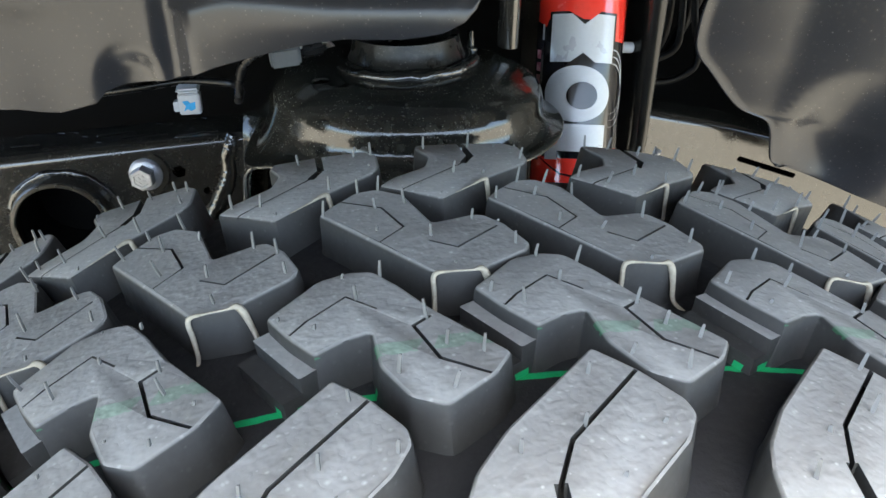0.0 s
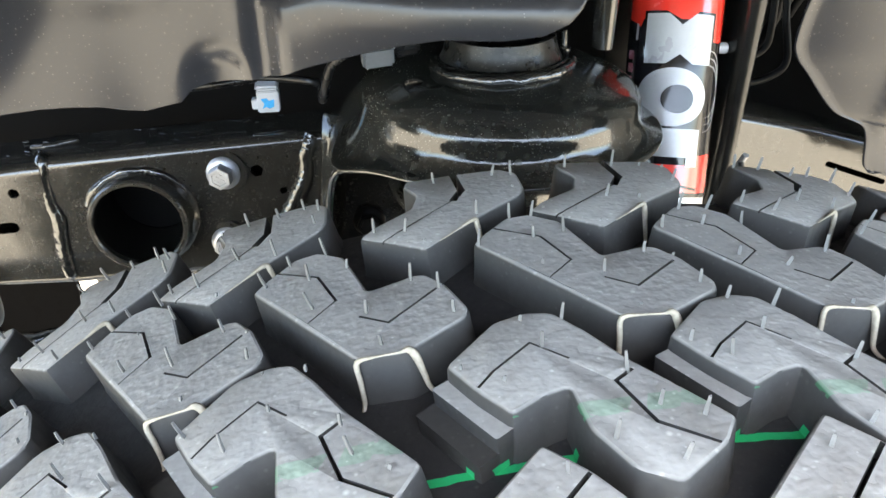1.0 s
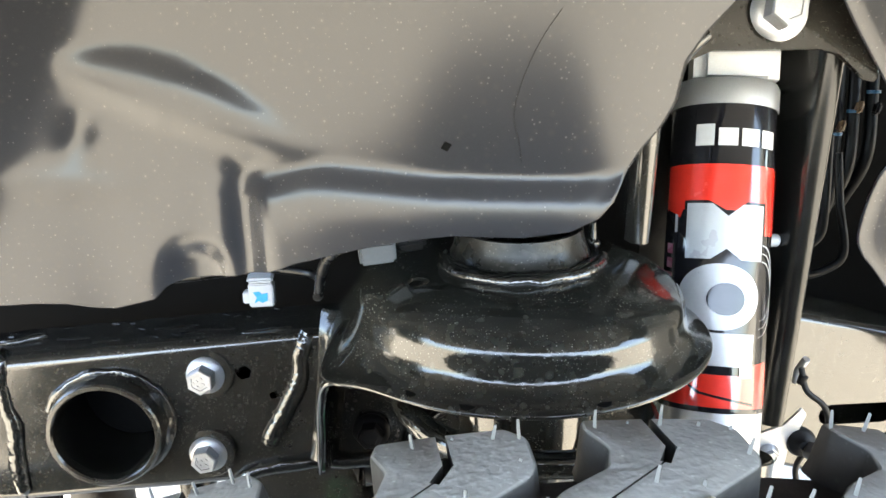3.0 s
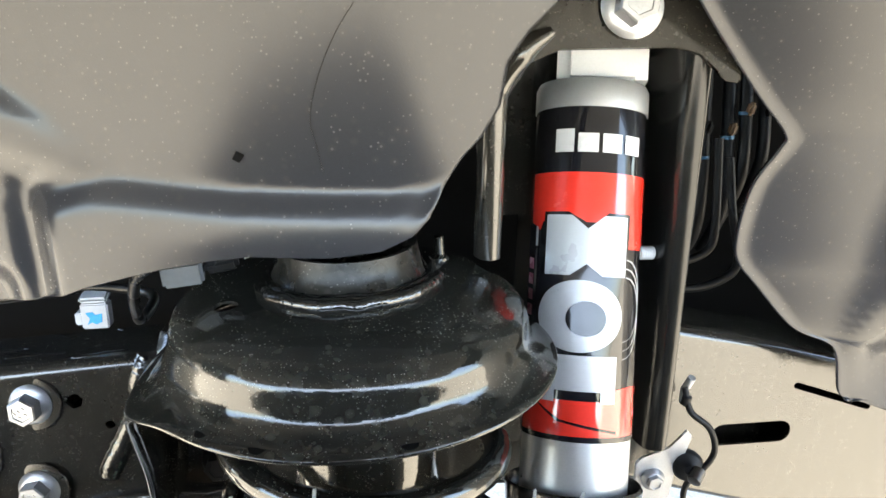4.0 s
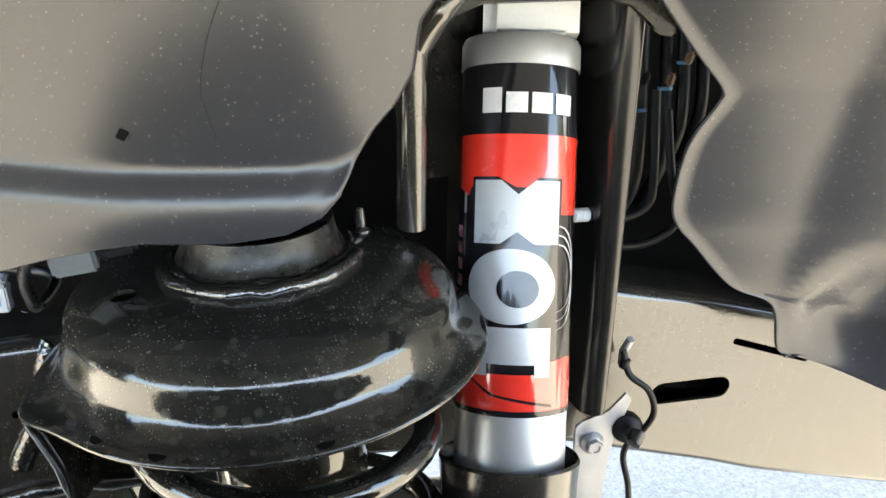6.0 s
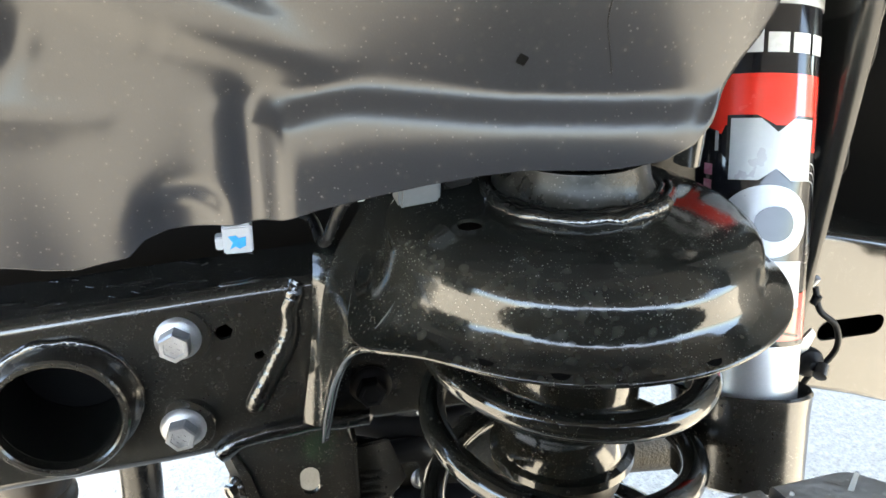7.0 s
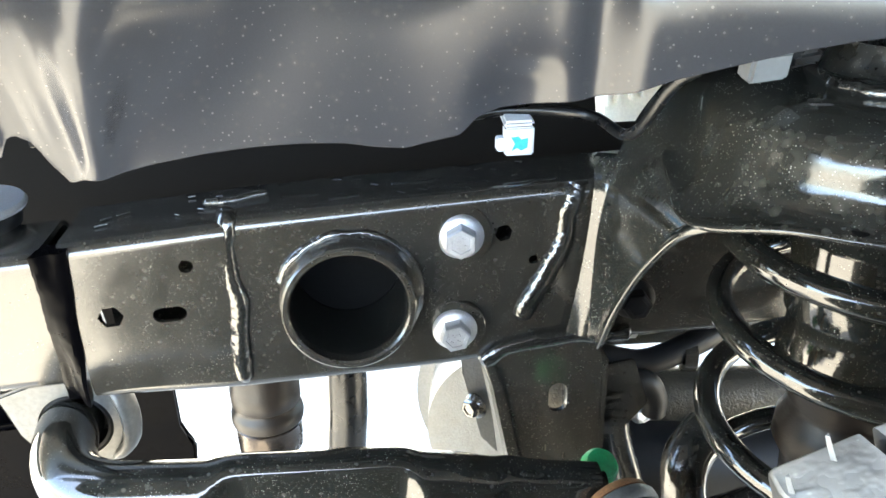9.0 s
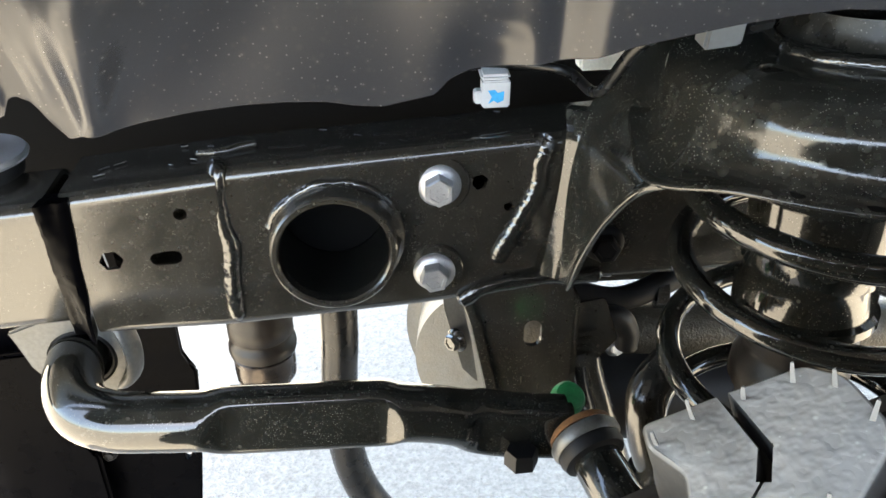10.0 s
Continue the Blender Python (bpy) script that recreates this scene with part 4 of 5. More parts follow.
# The shade inside the channel is painted in by its darker material.
on_tower("channel", sheet([(0.200, 0.872), (0.265, 0.872), (0.285, 0.862), (0.294, 0.835), (0.300, 0.803), (0.305, 0.790), (0.315, 0.785), (0.323, 0.791), (0.328, 0.825)], lambda t: (0.568, 0.925)), SHADED_BLACK)
on_tower("left_wall", sheet([(0.205, 0.870), (0.178, 0.862), (0.168, 0.82), (0.162, 0.760), (0.160, 0.738), (0.153, 0.734), (0.149, 0.742)], lambda t: (0.760 + 0.006 * t, 0.905)))
top = prism([(0.160, 0.862), (0.167, 0.862), (0.175, 0.882), (0.187, 0.898), (0.208, 0.906), (0.288, 0.905), (0.304, 0.900), (0.314, 0.890), (0.319, 0.880), (0.331, 0.878), (0.338, 0.92), (0.338, 1.02), (0.22, 1.02), (0.190, 0.932), (0.170, 0.918), (0.162, 0.902)], 0.005, Matrix.Translation((0, 0.744, 0.905)) @ pose(0, 0, 0, -14) @ Matrix.Translation((0, 0, -0.905)), 0.0018)
on_tower("top_plate", top)
rim = curve_points([(0.1555, 0.752, 0.835), (0.1585, 0.744, 0.862), (0.1660, 0.738, 0.886), (0.1800, 0.733, 0.905), (0.2000, 0.731, 0.917)], 8)
on_tower("rolled_rim", tube(rim, 0, n=18, shape=lambda i, k: (0.0135 * min(1, 0.35 + 0.08 * min(i, k - 1 - i)), 0.75, 1)), PAINT, "rolled rim of the plate", 60)
tb = flange_bolt("top_bolt", (0.2565, 0.7480, 0.930), (0, -1, 0.22), 0.0215, label="large silver hexagon bolt", parent=tower, turn=0.35)
shift_parent(tb, tower)
screw = shift_parent(part("side_screw", lathe([(0.0055, 0)] + [(0.0055 if k % 2 else 0.0045, 0.0012 * k) for k in range(1, 12)] + [(0.003, 0.0145)], (0.2985, 0.806, 0.739), (-1, -0.35, 0.15), 20), WHITE_CLIP, tower, "pale threaded screw end"), tower)
for zz in (0.815, 0.845):
    on_tower("tower_hole", lathe([(0.0055, 0), (0.005, 0.0012), (0.0035, 0.0012), (0.003, -0.001)], (0.2975 + (zz - 0.72) * 0.045, 0.832, zz), (-1, -0.25, 0), 20), MATTE)

# ---- brackets and wires beside the tower ----
strap = thing("wire_bracket", "zinc plated steel bracket with a small bolt below the tower", "bracket", (0.314, 0.806, 0.503))
part("bracket_plate", prism([(-0.022, -0.05), (0.004, -0.05), (0.010, 0.0), (0.014, 0.030), (0.024, 0.052), (0.030, 0.066), (0.024, 0.074), (0.016, 0.062), (0.010, 0.056), (-0.014, 0.050), (-0.020, 0.045)], 0.003, None, 0.001), ZINC, strap)
flange_bolt("small_bolt", (-0.004, 0.0, 0.028), (0, -1, 0), 0.0105, parent=strap)
wire = thing("sensor_wire", "grey wire with a round black grommet on the frame", "wire", (0.3405, 0.806, 0.5415))
part("cable", tube(curve_points([(-0.006, 0.002, 0.075), (-0.002, -0.004, 0.055), (0.014, -0.008, 0.040), (0.020, -0.008, 0.018), (0.012, -0.006, 0.0), (0.002, -0.004, -0.010), (-0.002, 0.0, -0.03), (0.004, 0.0, -0.06), (0.010, 0.01, -0.10)], 8), 0.0028), MATTE, wire)
part("grommet", lathe([(0.004, 0.01), (0.013, 0.008), (0.014, 0.0), (0.012, -0.005), (0.006, -0.008), (0.004, -0.012)], (0, 0, 0), (0.2, 1, -0.2), 28), MATTE, wire)
part("clip", lathe([(0.006, 0), (0.006, 0.012), (0.003, 0.013)], (0.006, -0.012, 0.002), (-0.6, -0.6, -0.4), 16), DARKSTEEL, wire)
part("wire_tie", lathe([(0.004, 0), (0.0042, 0.008), (0.003, 0.009)], (-0.006, 0.0, 0.060), (0.2, -0.1, 1), 14), MATTE, wire)
hook = thing("bent_line", "thin bent grey metal fluid line behind the tower", "fluid line", (0.38, 0.90, 0.69))
part("pipe", tube(curve_points([(-0.05, 0.0, -0.01), (-0.01, 0.0, -0.019), (0.02, 0.0, -0.012), (0.034, 0.0, 0.005), (0.030, 0.01, 0.05), (0.028, 0.02, 0.10)], 8), 0.004), MATTE, hook)
part("upper_pipe", tube(curve_points([(-0.05, 0.0, 0.005), (-0.015, 0.0, 0.009), (0.006, 0.0, 0.020), (0.010, 0.0, 0.045), (0.012, 0.01, 0.12)], 8), 0.004), MATTE, hook)
for i, (x, z, top_z) in enumerate(((0.385, 0.74, 0.95), (0.408, 0.75, 0.93), (0.424, 0.78, 0.93), (0.442, 0.79, 0.92))):
    h = thing("wiring_loom", "dark wiring loom with a coloured connector in the engine bay", "wiring", (x, 0.93, z - 0.008), group="wiring behind the liner")
    part("cable", tube(curve_points([(-0.01, 0.02, -0.05), (0, 0.0, 0.0), (0.004, 0.01, (top_z - z) * 0.5), (0.010, 0.03, top_z - z)], 6), 0.006), MATTE, h)
    part("connector", box((0.006, 0.009, 0.012), pose(0.003, -0.004, 0.085 - 0.012 * i, 0, 20, 10), 0.002), TAN_PLUG if i in (1, 2) else MATTE, h)
    part("ring", lathe([(0.0064, 0), (0.0066, 0.0015), (0.0064, 0.003)], (0.001, 0.002, 0.055 + 0.008 * (i % 2)), (0, 0.1, 1), 14), BLUE_PLUG, h)
place("engine_bay_block", box((0.5, 0.25, 0.5), Matrix.Translation((0.45, 1.12, 0.90)), 0.02), MATTE, "dark engine bay parts seen behind the liner", "engine part")
casting = thing("engine_bracket", "pale cast aluminium engine bracket behind the brake line", "bracket", (-0.030, 0.940, 0.712))
part("casting_body", prism([(-0.016, -0.032), (0.034, -0.032), (0.040, 0.000), (0.024, 0.018), (0.002, 0.022), (-0.011, 0.012), (-0.020, 0.006)], 0.020, None, 0.003), PALE_CAST, casting)
for k in range(4):
    part("rib", box((0.004, 0.010, 0.026), pose(-0.014 + 0.011 * k, -0.004, -0.002 + 0.002 * k, 0, 12 * (k % 2), 0), 0.0008), PALE_CAST, casting)
flange_bolt("casting_bolt", (0.018, 0.0, 0.007), (0, -1, 0), 0.008, parent=casting)

# ---- lines and clips on the rail ----
line = thing("brake_line", "black metal brake line clipped along the top of the rail", "fluid line", (-0.145, 0.835, 0.72))
part("pipe", tube(curve_points([(-0.35, 0.03, -0.01), (-0.12, 0.01, -0.006), (-0.05, 0.0, 0.0), (0.0, 0.0, 0.004), (0.0487, -0.0224, 0.0032), (0.0564, -0.0861, 0.0072), (0.0685, -0.1237, 0.0484), (0.095, -0.145, 0.070), (0.130, -0.120, 0.085), (0.18, -0.06, 0.09)], 8), 0.0038), BLACK_TUBE, line)
clip = thing("line_clip", "white plastic line clip with a blue paint mark", "clip", (-0.145, 0.820, 0.705))
part("clip_body", prism([(-0.0105, -0.011), (0.0105, -0.011), (0.0110, 0.010), (-0.0105, 0.010)], 0.012, None, 0.0012), WHITE_CLIP, clip)
part("clip_cap", prism([(-0.0115, 0.0), (0.0110, 0.0), (0.0110, 0.005), (-0.0115, 0.005)], 0.020, pose(0, 0.001, 0.0095, 12), 0.002), WHITE_CLIP, clip)
part("clip_tab", prism([(-0.004, -0.006), (0.002, -0.006), (0.002, 0.004), (-0.004, 0.004)], 0.010, pose(-0.012, 0.002, -0.002), 0.001), WHITE_CLIP, clip)
part("paint_mark", prism([(-0.006, -0.006), (-0.0035, -0.001), (-0.0065, 0.004), (-0.001, 0.0045), (0.001, 0.002), (0.006, 0.003), (0.0055, -0.004), (0.001, -0.006), (-0.002, -0.004)], 0.0006, pose(0, -0.0006, -0.001)), BLUE_MARK, clip, "smeared blue paint")
clip2 = thing("line_clip", "pale grey plastic line clip on the spring seat", "clip", (-0.036, 0.684, 0.781))
part("clip_body", box((0.025, 0.014, 0.017), pose(-0.003, 0, 0.002, 14, -3, 8), 0.002), GREY_CLIP, clip2)
part("clip_tab", box((0.022, 0.009, 0.010), pose(0.020, 0.003, 0.004, 14, -6, 8), 0.003), BLACK_TUBE, clip2, "black plug end")
mount = thing("body_mount", "body mount with a silver washer and bolt on the rail", "body mount", (-0.530, 0.812, 0.668))
part("pad", lathe([(0.036, 0), (0.037, 0.006), (0.034, 0.012)]), MATTE, mount)
part("washer", lathe([(0.028, 0.012), (0.041, 0.012), (0.042, 0.014), (0.040, 0.017), (0.020, 0.018)]), ZINC, mount)
flange_bolt("mount_bolt", (0, 0, 0.018), (0, 0, 1), 0.019, parent=mount)

# ---- sway bar ----
bar = thing("sway_bar", "glossy black steel sway bar with flattened sections", "sway bar", (-0.32, 0.72, 0.49))
BAR = [(-0.492, 0.900, 0.503), (-0.4905, 0.840, 0.506), (-0.4885, 0.795, 0.508), (-0.4830, 0.762, 0.5075), (-0.4690, 0.736, 0.5060), (-0.444, 0.722, 0.505), (-0.412, 0.718, 0.504), (-0.377, 0.718, 0.501), (-0.327, 0.718, 0.498), (-0.290, 0.718, 0.496), (-0.255, 0.718, 0.494), (-0.225, 0.718, 0.491), (-0.200, 0.720, 0.484), (-0.175, 0.722, 0.474), (-0.150, 0.722, 0.467), (-0.118, 0.720, 0.463), (-0.100, 0.719, 0.461)]

xs_bar = [p.x for p in curve_points(BAR, 8)]
flat_bar = [(plateau(x, -0.372, -0.238, 0.003) + plateau(x, -0.182, 0.0, 0.003)) if i > 40 else 0 for i, x in enumerate(xs_bar)]
bm = tube(curve_points(BAR, 8), 0, n=32, shape=lambda i, k: (0.0225 * (1 - 0.25 * (i >= k - 3)), 1, 1 + 0.2 * flat_bar[i]))
for v in bm.verts:
    i = min(range(len(xs_bar)), key=lambda q: abs(xs_bar[q] - v.co.x)) if v.co.y < 0.76 else 0
    front = 0.7180 - 0.0225 + 0.0105 * flat_bar[i]
    if flat_bar[i] > 0.02 and v.co.y < front:
        v.co.y = front
eye = bm.copy()
for mesh, keep in ((bm, lambda x: x < -0.186), (eye, lambda x: x >= -0.186)):
    bmesh.ops.delete(mesh, geom=[f for f in mesh.faces if not keep(f.calc_center_median().x)], context="FACES")
shift_parent(part("bar", bm, GLOSS, bar, smooth=50), bar)
shift_parent(part("bar_eye", eye, GLOSS, bar, "flattened end of the bar", smooth=50), bar)
clamp = thing("sway_bar_clamp", "bare steel clamp with a black rubber bushing round the sway bar", "clamp", (-0.485, 0.800, 0.508))
part("clamp_plate", cut(prism([(-0.052, 0.030), (-0.040, -0.004), (-0.022, -0.036), (0.006, -0.044), (0.026, -0.032), (0.036, -0.006), (0.038, 0.034), (-0.010, 0.044)], 0.006, None, 0.002), [lathe([(0.0272, -0.1), (0.0272, 0.1)], (0, 0, 0), (0, 1, 0), 40)]), CLAMP_STEEL, clamp)
part("bushing", lathe([(0.0230, 0.001), (0.025, 0.0), (0.0270, 0.002), (0.0270, 0.03), (0.0230, 0.03)], (0, 0, 0), (0, 1, 0), 40, caps=False), MATTE, clamp)
part("clamp_ear", tube(curve_points([(0.030, 0.0, 0.040), (0.040, -0.008, 0.030), (0.044, -0.010, 0.010), (0.040, -0.008, -0.012), (0.024, 0.0, -0.030)], 8), 0, n=14, shape=lambda i, k: (0.009 * min(1, 0.4 + 0.15 * min(i, k - 1 - i)), 1.1, 0.55)), CLAMP_STEEL, clamp, "bent bare steel ear")
link = thing("sway_bar_link", "black sway bar end link with a rubber bushing and rusty washer", "end link", (-0.085, 0.700, 0.450))
LA = (0.25, -0.93, -0.28)
LP = (-0.006, -0.006, 0.012)
part("bushing", lathe([(0.012, -0.022), (0.016, -0.021), (0.017, -0.016), (0.017, -0.008), (0.015, -0.004)], LP, LA, 40), MATTE, link)
part("ring", lathe([(0.017, -0.010), (0.0265, -0.010), (0.0285, -0.007), (0.0285, -0.002), (0.0265, 0.001), (0.023, 0.001)], LP, LA, 48), CASTGREY, link, "bright metal ring")
part("collar", lathe([(0.017, 0.0), (0.0255, 0.0), (0.0265, 0.006), (0.0245, 0.011), (0.019, 0.013)], LP, LA, 48), MATTE, link, "black rubber collar")
part("sleeve", lathe([(0.0185, 0.010), (0.0195, 0.012), (0.0195, 0.060), (0.016, 0.062)], LP, LA, 40), GLOSS, link)
part("washer", lathe([(0.010, -0.018), (0.0225, -0.018), (0.0255, -0.015), (0.0262, -0.011), (0.010, -0.010)], LP, LA, 36), RUST, link, "rusty orange washer")
part("nut", lathe([(0.012, -0.012), (0.0135, -0.008), (0.0135, 0.002), (0.010, 0.004)], (-0.058, -0.002, 0.000), (0, 0, -1), 6), MATTE, link, smooth=20)
part("link_rod", tube([(0.005, -0.05, -0.03), (0.03, -0.02, -0.16), (0.03, 0.01, -0.30)], 0.012), GLOSS, link)
part("cap", lathe([(0.0130, -0.014), (0.0145, 0), (0.0142, 0.004), (0.0118, 0.009), (0.005, 0.0115)], (-0.010, 0.046, 0.016), (0.1, -0.5, 0.8), 28), GREEN_CAP, link, "green painted cap")

# ---- under the rail ----
jounce = thing("jounce_bumper", "brown ribbed cylinder hanging below the rail", "bumper", (-0.3655, 0.963, 0.340))
part("sleeve", lathe([(0.012, 0.006), (0.022, 0.006), (0.0275, 0.010), (0.0318, 0.017), (0.0325, 0.030), (0.0325, 0.042), (0.0335, 0.046), (0.031, 0.049)]), WORN, jounce, "worn bare steel end")
part("rubber", lathe([(0.031, 0.047), (0.0350, 0.050), (0.0358, 0.056), (0.0350, 0.062), (0.0322, 0.065), (0.0318, 0.069), (0.0340, 0.072), (0.0342, 0.088), (0.0325, 0.092), (0.0318, 0.16)]), BROWN_RUBBER, jounce)
place("steering_tube", tube(curve_points([(-0.279, 1.055, 0.56), (-0.285, 1.055, 0.42), (-0.288, 1.05, 0.335), (-0.293, 1.05, 0.265), (-0.292, 1.05, 0.16), (-0.272, 1.05, 0.075), (-0.225, 1.05, -0.01)], 8), 0.0225, n=28), BLACK_TUBE, "thick glossy black steering tube beyond the rail", "tube")
bracket = thing("frame_bracket", "black stamped steel bracket below the rail with a slotted hole", "bracket", (-0.112, 0.818, 0.463))
part("bracket_plate", cut(prism([(-0.062, 0.074), (-0.046, 0.036), (-0.026, -0.060), (-0.020, -0.12), (0.040, -0.12), (0.040, 0.052), (0.034, 0.074)], 0.005, None, 0.0012), [hole(0.003, 0.020, slot(0.028, 0.016, 1.57), -0.05, 0.1)]), PAINT, bracket)
part("left_flange", prism([(-0.064, 0.072), (-0.058, 0.072), (-0.044, 0.036), (-0.024, -0.060), (-0.018, -0.12), (-0.026, -0.12), (-0.034, -0.060), (-0.052, 0.036)], 0.055, pose(0, -0.003, 0), 0.0012), PAINT, bracket)
part("right_flange", box((0.004, 0.05, 0.18), pose(0.042, 0.022, -0.035), 0.001), PAINT, bracket)
part("inner_web", prism([(-0.066, 0.070), (-0.050, 0.05), (-0.036, -0.02), (-0.030, -0.07), (-0.046, -0.05), (-0.062, 0.02)], 0.004, pose(-0.008, 0.05, 0), 0.001), CASTGREY, bracket)
flange_bolt("bracket_bolt", (-0.058, 0.045, -0.012), (-0.8, -0.6, 0), 0.012, mat=PAINT, parent=bracket)
for k in range(3):
    part("stamp_mark", box((0.0012, 0.0008, 0.006), pose(-0.006 + 0.016 * (k % 2), -0.0002, -0.030 - 0.010 * k), 0), DARKSTEEL, bracket)
housing = thing("axle_housing", "grey cast axle housing behind the bracket", "axle", (-0.075, 1.12, 0.285))
part("cover", lathe([(0.02, -0.075), (0.06, -0.068), (0.095, -0.045), (0.115, -0.012), (0.122, 0.0), (0.128, 0.002), (0.128, 0.014), (0.11, 0.016), (0.10, 0.10)], (0, 0, 0), (-0.25, -0.9, 0.1), 56), CASTGREY, housing)
for k in range(10):
    a = 2 * math.pi * k / 10
    mm = frame_to((-0.25, -0.9, 0.1))
    c = mm @ Vector((0.119 * math.cos(a), 0.119 * math.sin(a), 0.0))
    flange_bolt("cover_bolt", tuple(c), (0.25, -0.9, 0.1), 0.010, mat=DARKSTEEL, parent=housing)
axle = thing("axle_tube", "rough brown cast axle tube behind the coil spring", "axle", (0.055, 0.95, 0.378))
part("tube", tube([(-0.14, 0.03, 0.003), (-0.06, 0.0, 0.005), (0.10, -0.01, 0.0), (0.30, -0.02, -0.01)], 0.031, n=28), CAST, axle)
part("clamp", lathe([(0.036, -0.02), (0.044, -0.018), (0.044, 0.016), (0.036, 0.018)], (-0.10, 0.012, 0.004), (1, -0.2, 0), 28), PAINT, axle)
part("lower_casting", tube(curve_points([(-0.12, -0.03, -0.045), (-0.05, -0.04, -0.050), (0.05, -0.04, -0.060), (0.16, -0.04, -0.068)], 6), 0.048, n=20), MATTE, axle, "dark lower casting")
part("hose_elbow", tube(curve_points([(-0.11, -0.05, 0.055), (-0.06, -0.05, 0.058), (-0.045, -0.05, 0.040), (-0.044, -0.05, 0.02)], 6), 0.012), MATTE, axle)
flange_bolt("axle_bolt", (-0.052, -0.035, 0.01), (0.2, -0.9, 0.2), 0.011, mat=ZINC, parent=axle)
for i, (dz, r, dy) in enumerate(((0.492, 0.020, 0.0), (0.530, 0.016, 0.015), (0.452, 0.013, -0.01))):
    hose = thing("brake_hose", "black rubber hose behind the frame bracket", "hose", (-0.045, 0.94 + dy, dz), group="hoses behind the bracket")
    part("hose_body", tube(curve_points([(-0.05, 0.02, 0.004), (0.0, 0.0, 0.0), (0.05, -0.01, -0.004 * i), (0.11, 0.0, 0.006), (0.17, 0.03, 0.012)], 6), r, n=18), MATTE, hose)
    part("hose_clamp", lathe([(r, -0.007), (r + 0.003, -0.006), (r + 0.003, 0.006), (r, 0.007)], (0.035 + 0.03 * i, -0.008, -0.003 * i), (1, -0.15, -0.05), 24), PAINT if i else ZINC, hose)
arm = thing("control_arm", "black steel control arm and joint below the bracket", "control arm", (-0.02, 0.86, 0.40))
part("joint", box((0.026, 0.034, 0.046), pose(-0.038, -0.012, 0.062, 0, 4, 8), 0.004), PAINT, arm, "dark cast block")
for k in range(4):
    part("rib", box((0.020, 0.004, 0.003), pose(-0.038, -0.031, 0.048 + 0.0085 * k, 0, 4, 8), 0.001), PAINT, arm)
flange_bolt("joint_bolt", (-0.018, -0.020, 0.050), (0.5, -0.85, 0.1), 0.0075, parent=arm)
part("arm", tube(curve_points([(-0.030, -0.01, 0.035), (-0.022, -0.01, 0.0), (-0.004, -0.015, -0.06), (0.03, -0.02, -0.16)], 8), 0.015), PAINT, arm)
part("ear", prism([(-0.06, 0.10), (-0.02, 0.105), (-0.005, 0.06), (-0.03, 0.03), (-0.06, 0.03)], 0.006, pose(0, -0.03, 0), 0.0015), PAINT, arm)
place("crossmember", box((0.44, 0.03, 0.11), pose(0.13, 1.015, 0.462, 0, 2, 0), 0.008), PAINT, "black steel crossmember behind the coil spring", "crossmember")
place("spring_perch", lathe([(0.03, 0.0), (0.105, 0.005), (0.118, 0.02), (0.118, 0.035), (0.108, 0.036), (0.10, 0.02), (0.05, 0.016)], (SX + 0.005, SY, 0.325), (0, 0, 1), 56), GLOSS, "black lower spring perch dish on the axle", "spring perch")
place("axle_bracket", tube(curve_points([(0.0, 0.77, 0.475), (-0.022, 0.755, 0.462), (-0.026, 0.745, 0.44), (-0.018, 0.74, 0.40), (0.01, 0.74, 0.33)], 8), 0.017, n=20), PAINT, "curved black hose beside the coil spring", "hose")
skid = thing("skid_plate", "glossy black front skid bracket with holes", "skid plate", (-0.601, 1.15, 0.1476))
skid.scale = (UNIT * 1.2, UNIT * 1.2, UNIT * 1.2)
part("plate", cut(prism([(-0.25, 0.36), (0.083, 0.36), (0.080, 0.09), (0.096, 0.066), (0.088, -0.02), (0.070, -0.14), (-0.25, -0.14)], 0.01, pose(0, 0, 0, 0), 0.003), [hole(0.036, -0.036, slot(0.024, 0.012, 0.1), -0.2, 0.4), hole(0.068, -0.052, slot(0.022, 0.007, 1.3), -0.2, 0.4)]), SKID, skid)
part("rib", prism([(-0.20, 0.12), (-0.05, 0.13), (-0.03, 0.06), (-0.045, 0.01), (-0.02, -0.02), (-0.02, -0.14), (-0.20, -0.14)], 0.012, pose(0, -0.03, 0, 0), 0.004), SKID, skid)
flange_bolt("skid_bolt", (-0.015, -0.012, -0.03), (0, -1, 0), 0.009, mat=MATTE, parent=skid)

# ---- tire ----
TR, FLOOR_R, PITCHES = 0.5535, 0.5360, 44
STEP = 2 * math.pi / PITCHES
tire = thing("mud_tire", "new black mud terrain tire with chunky blocks and moulding hairs", "tire")
tire.matrix_basis = Matrix.Scale(UNIT, 4) @ pose(0.0383, 0.2657, 0.2575, 0, 0, 1.28)


def crown(w):
    """The tread's radius at a distance across it from the middle."""
    e = max(0.0, abs(w) - 0.108)
    return TR - 0.0007 * (w / 0.1) ** 2 - 6.0 * e * e


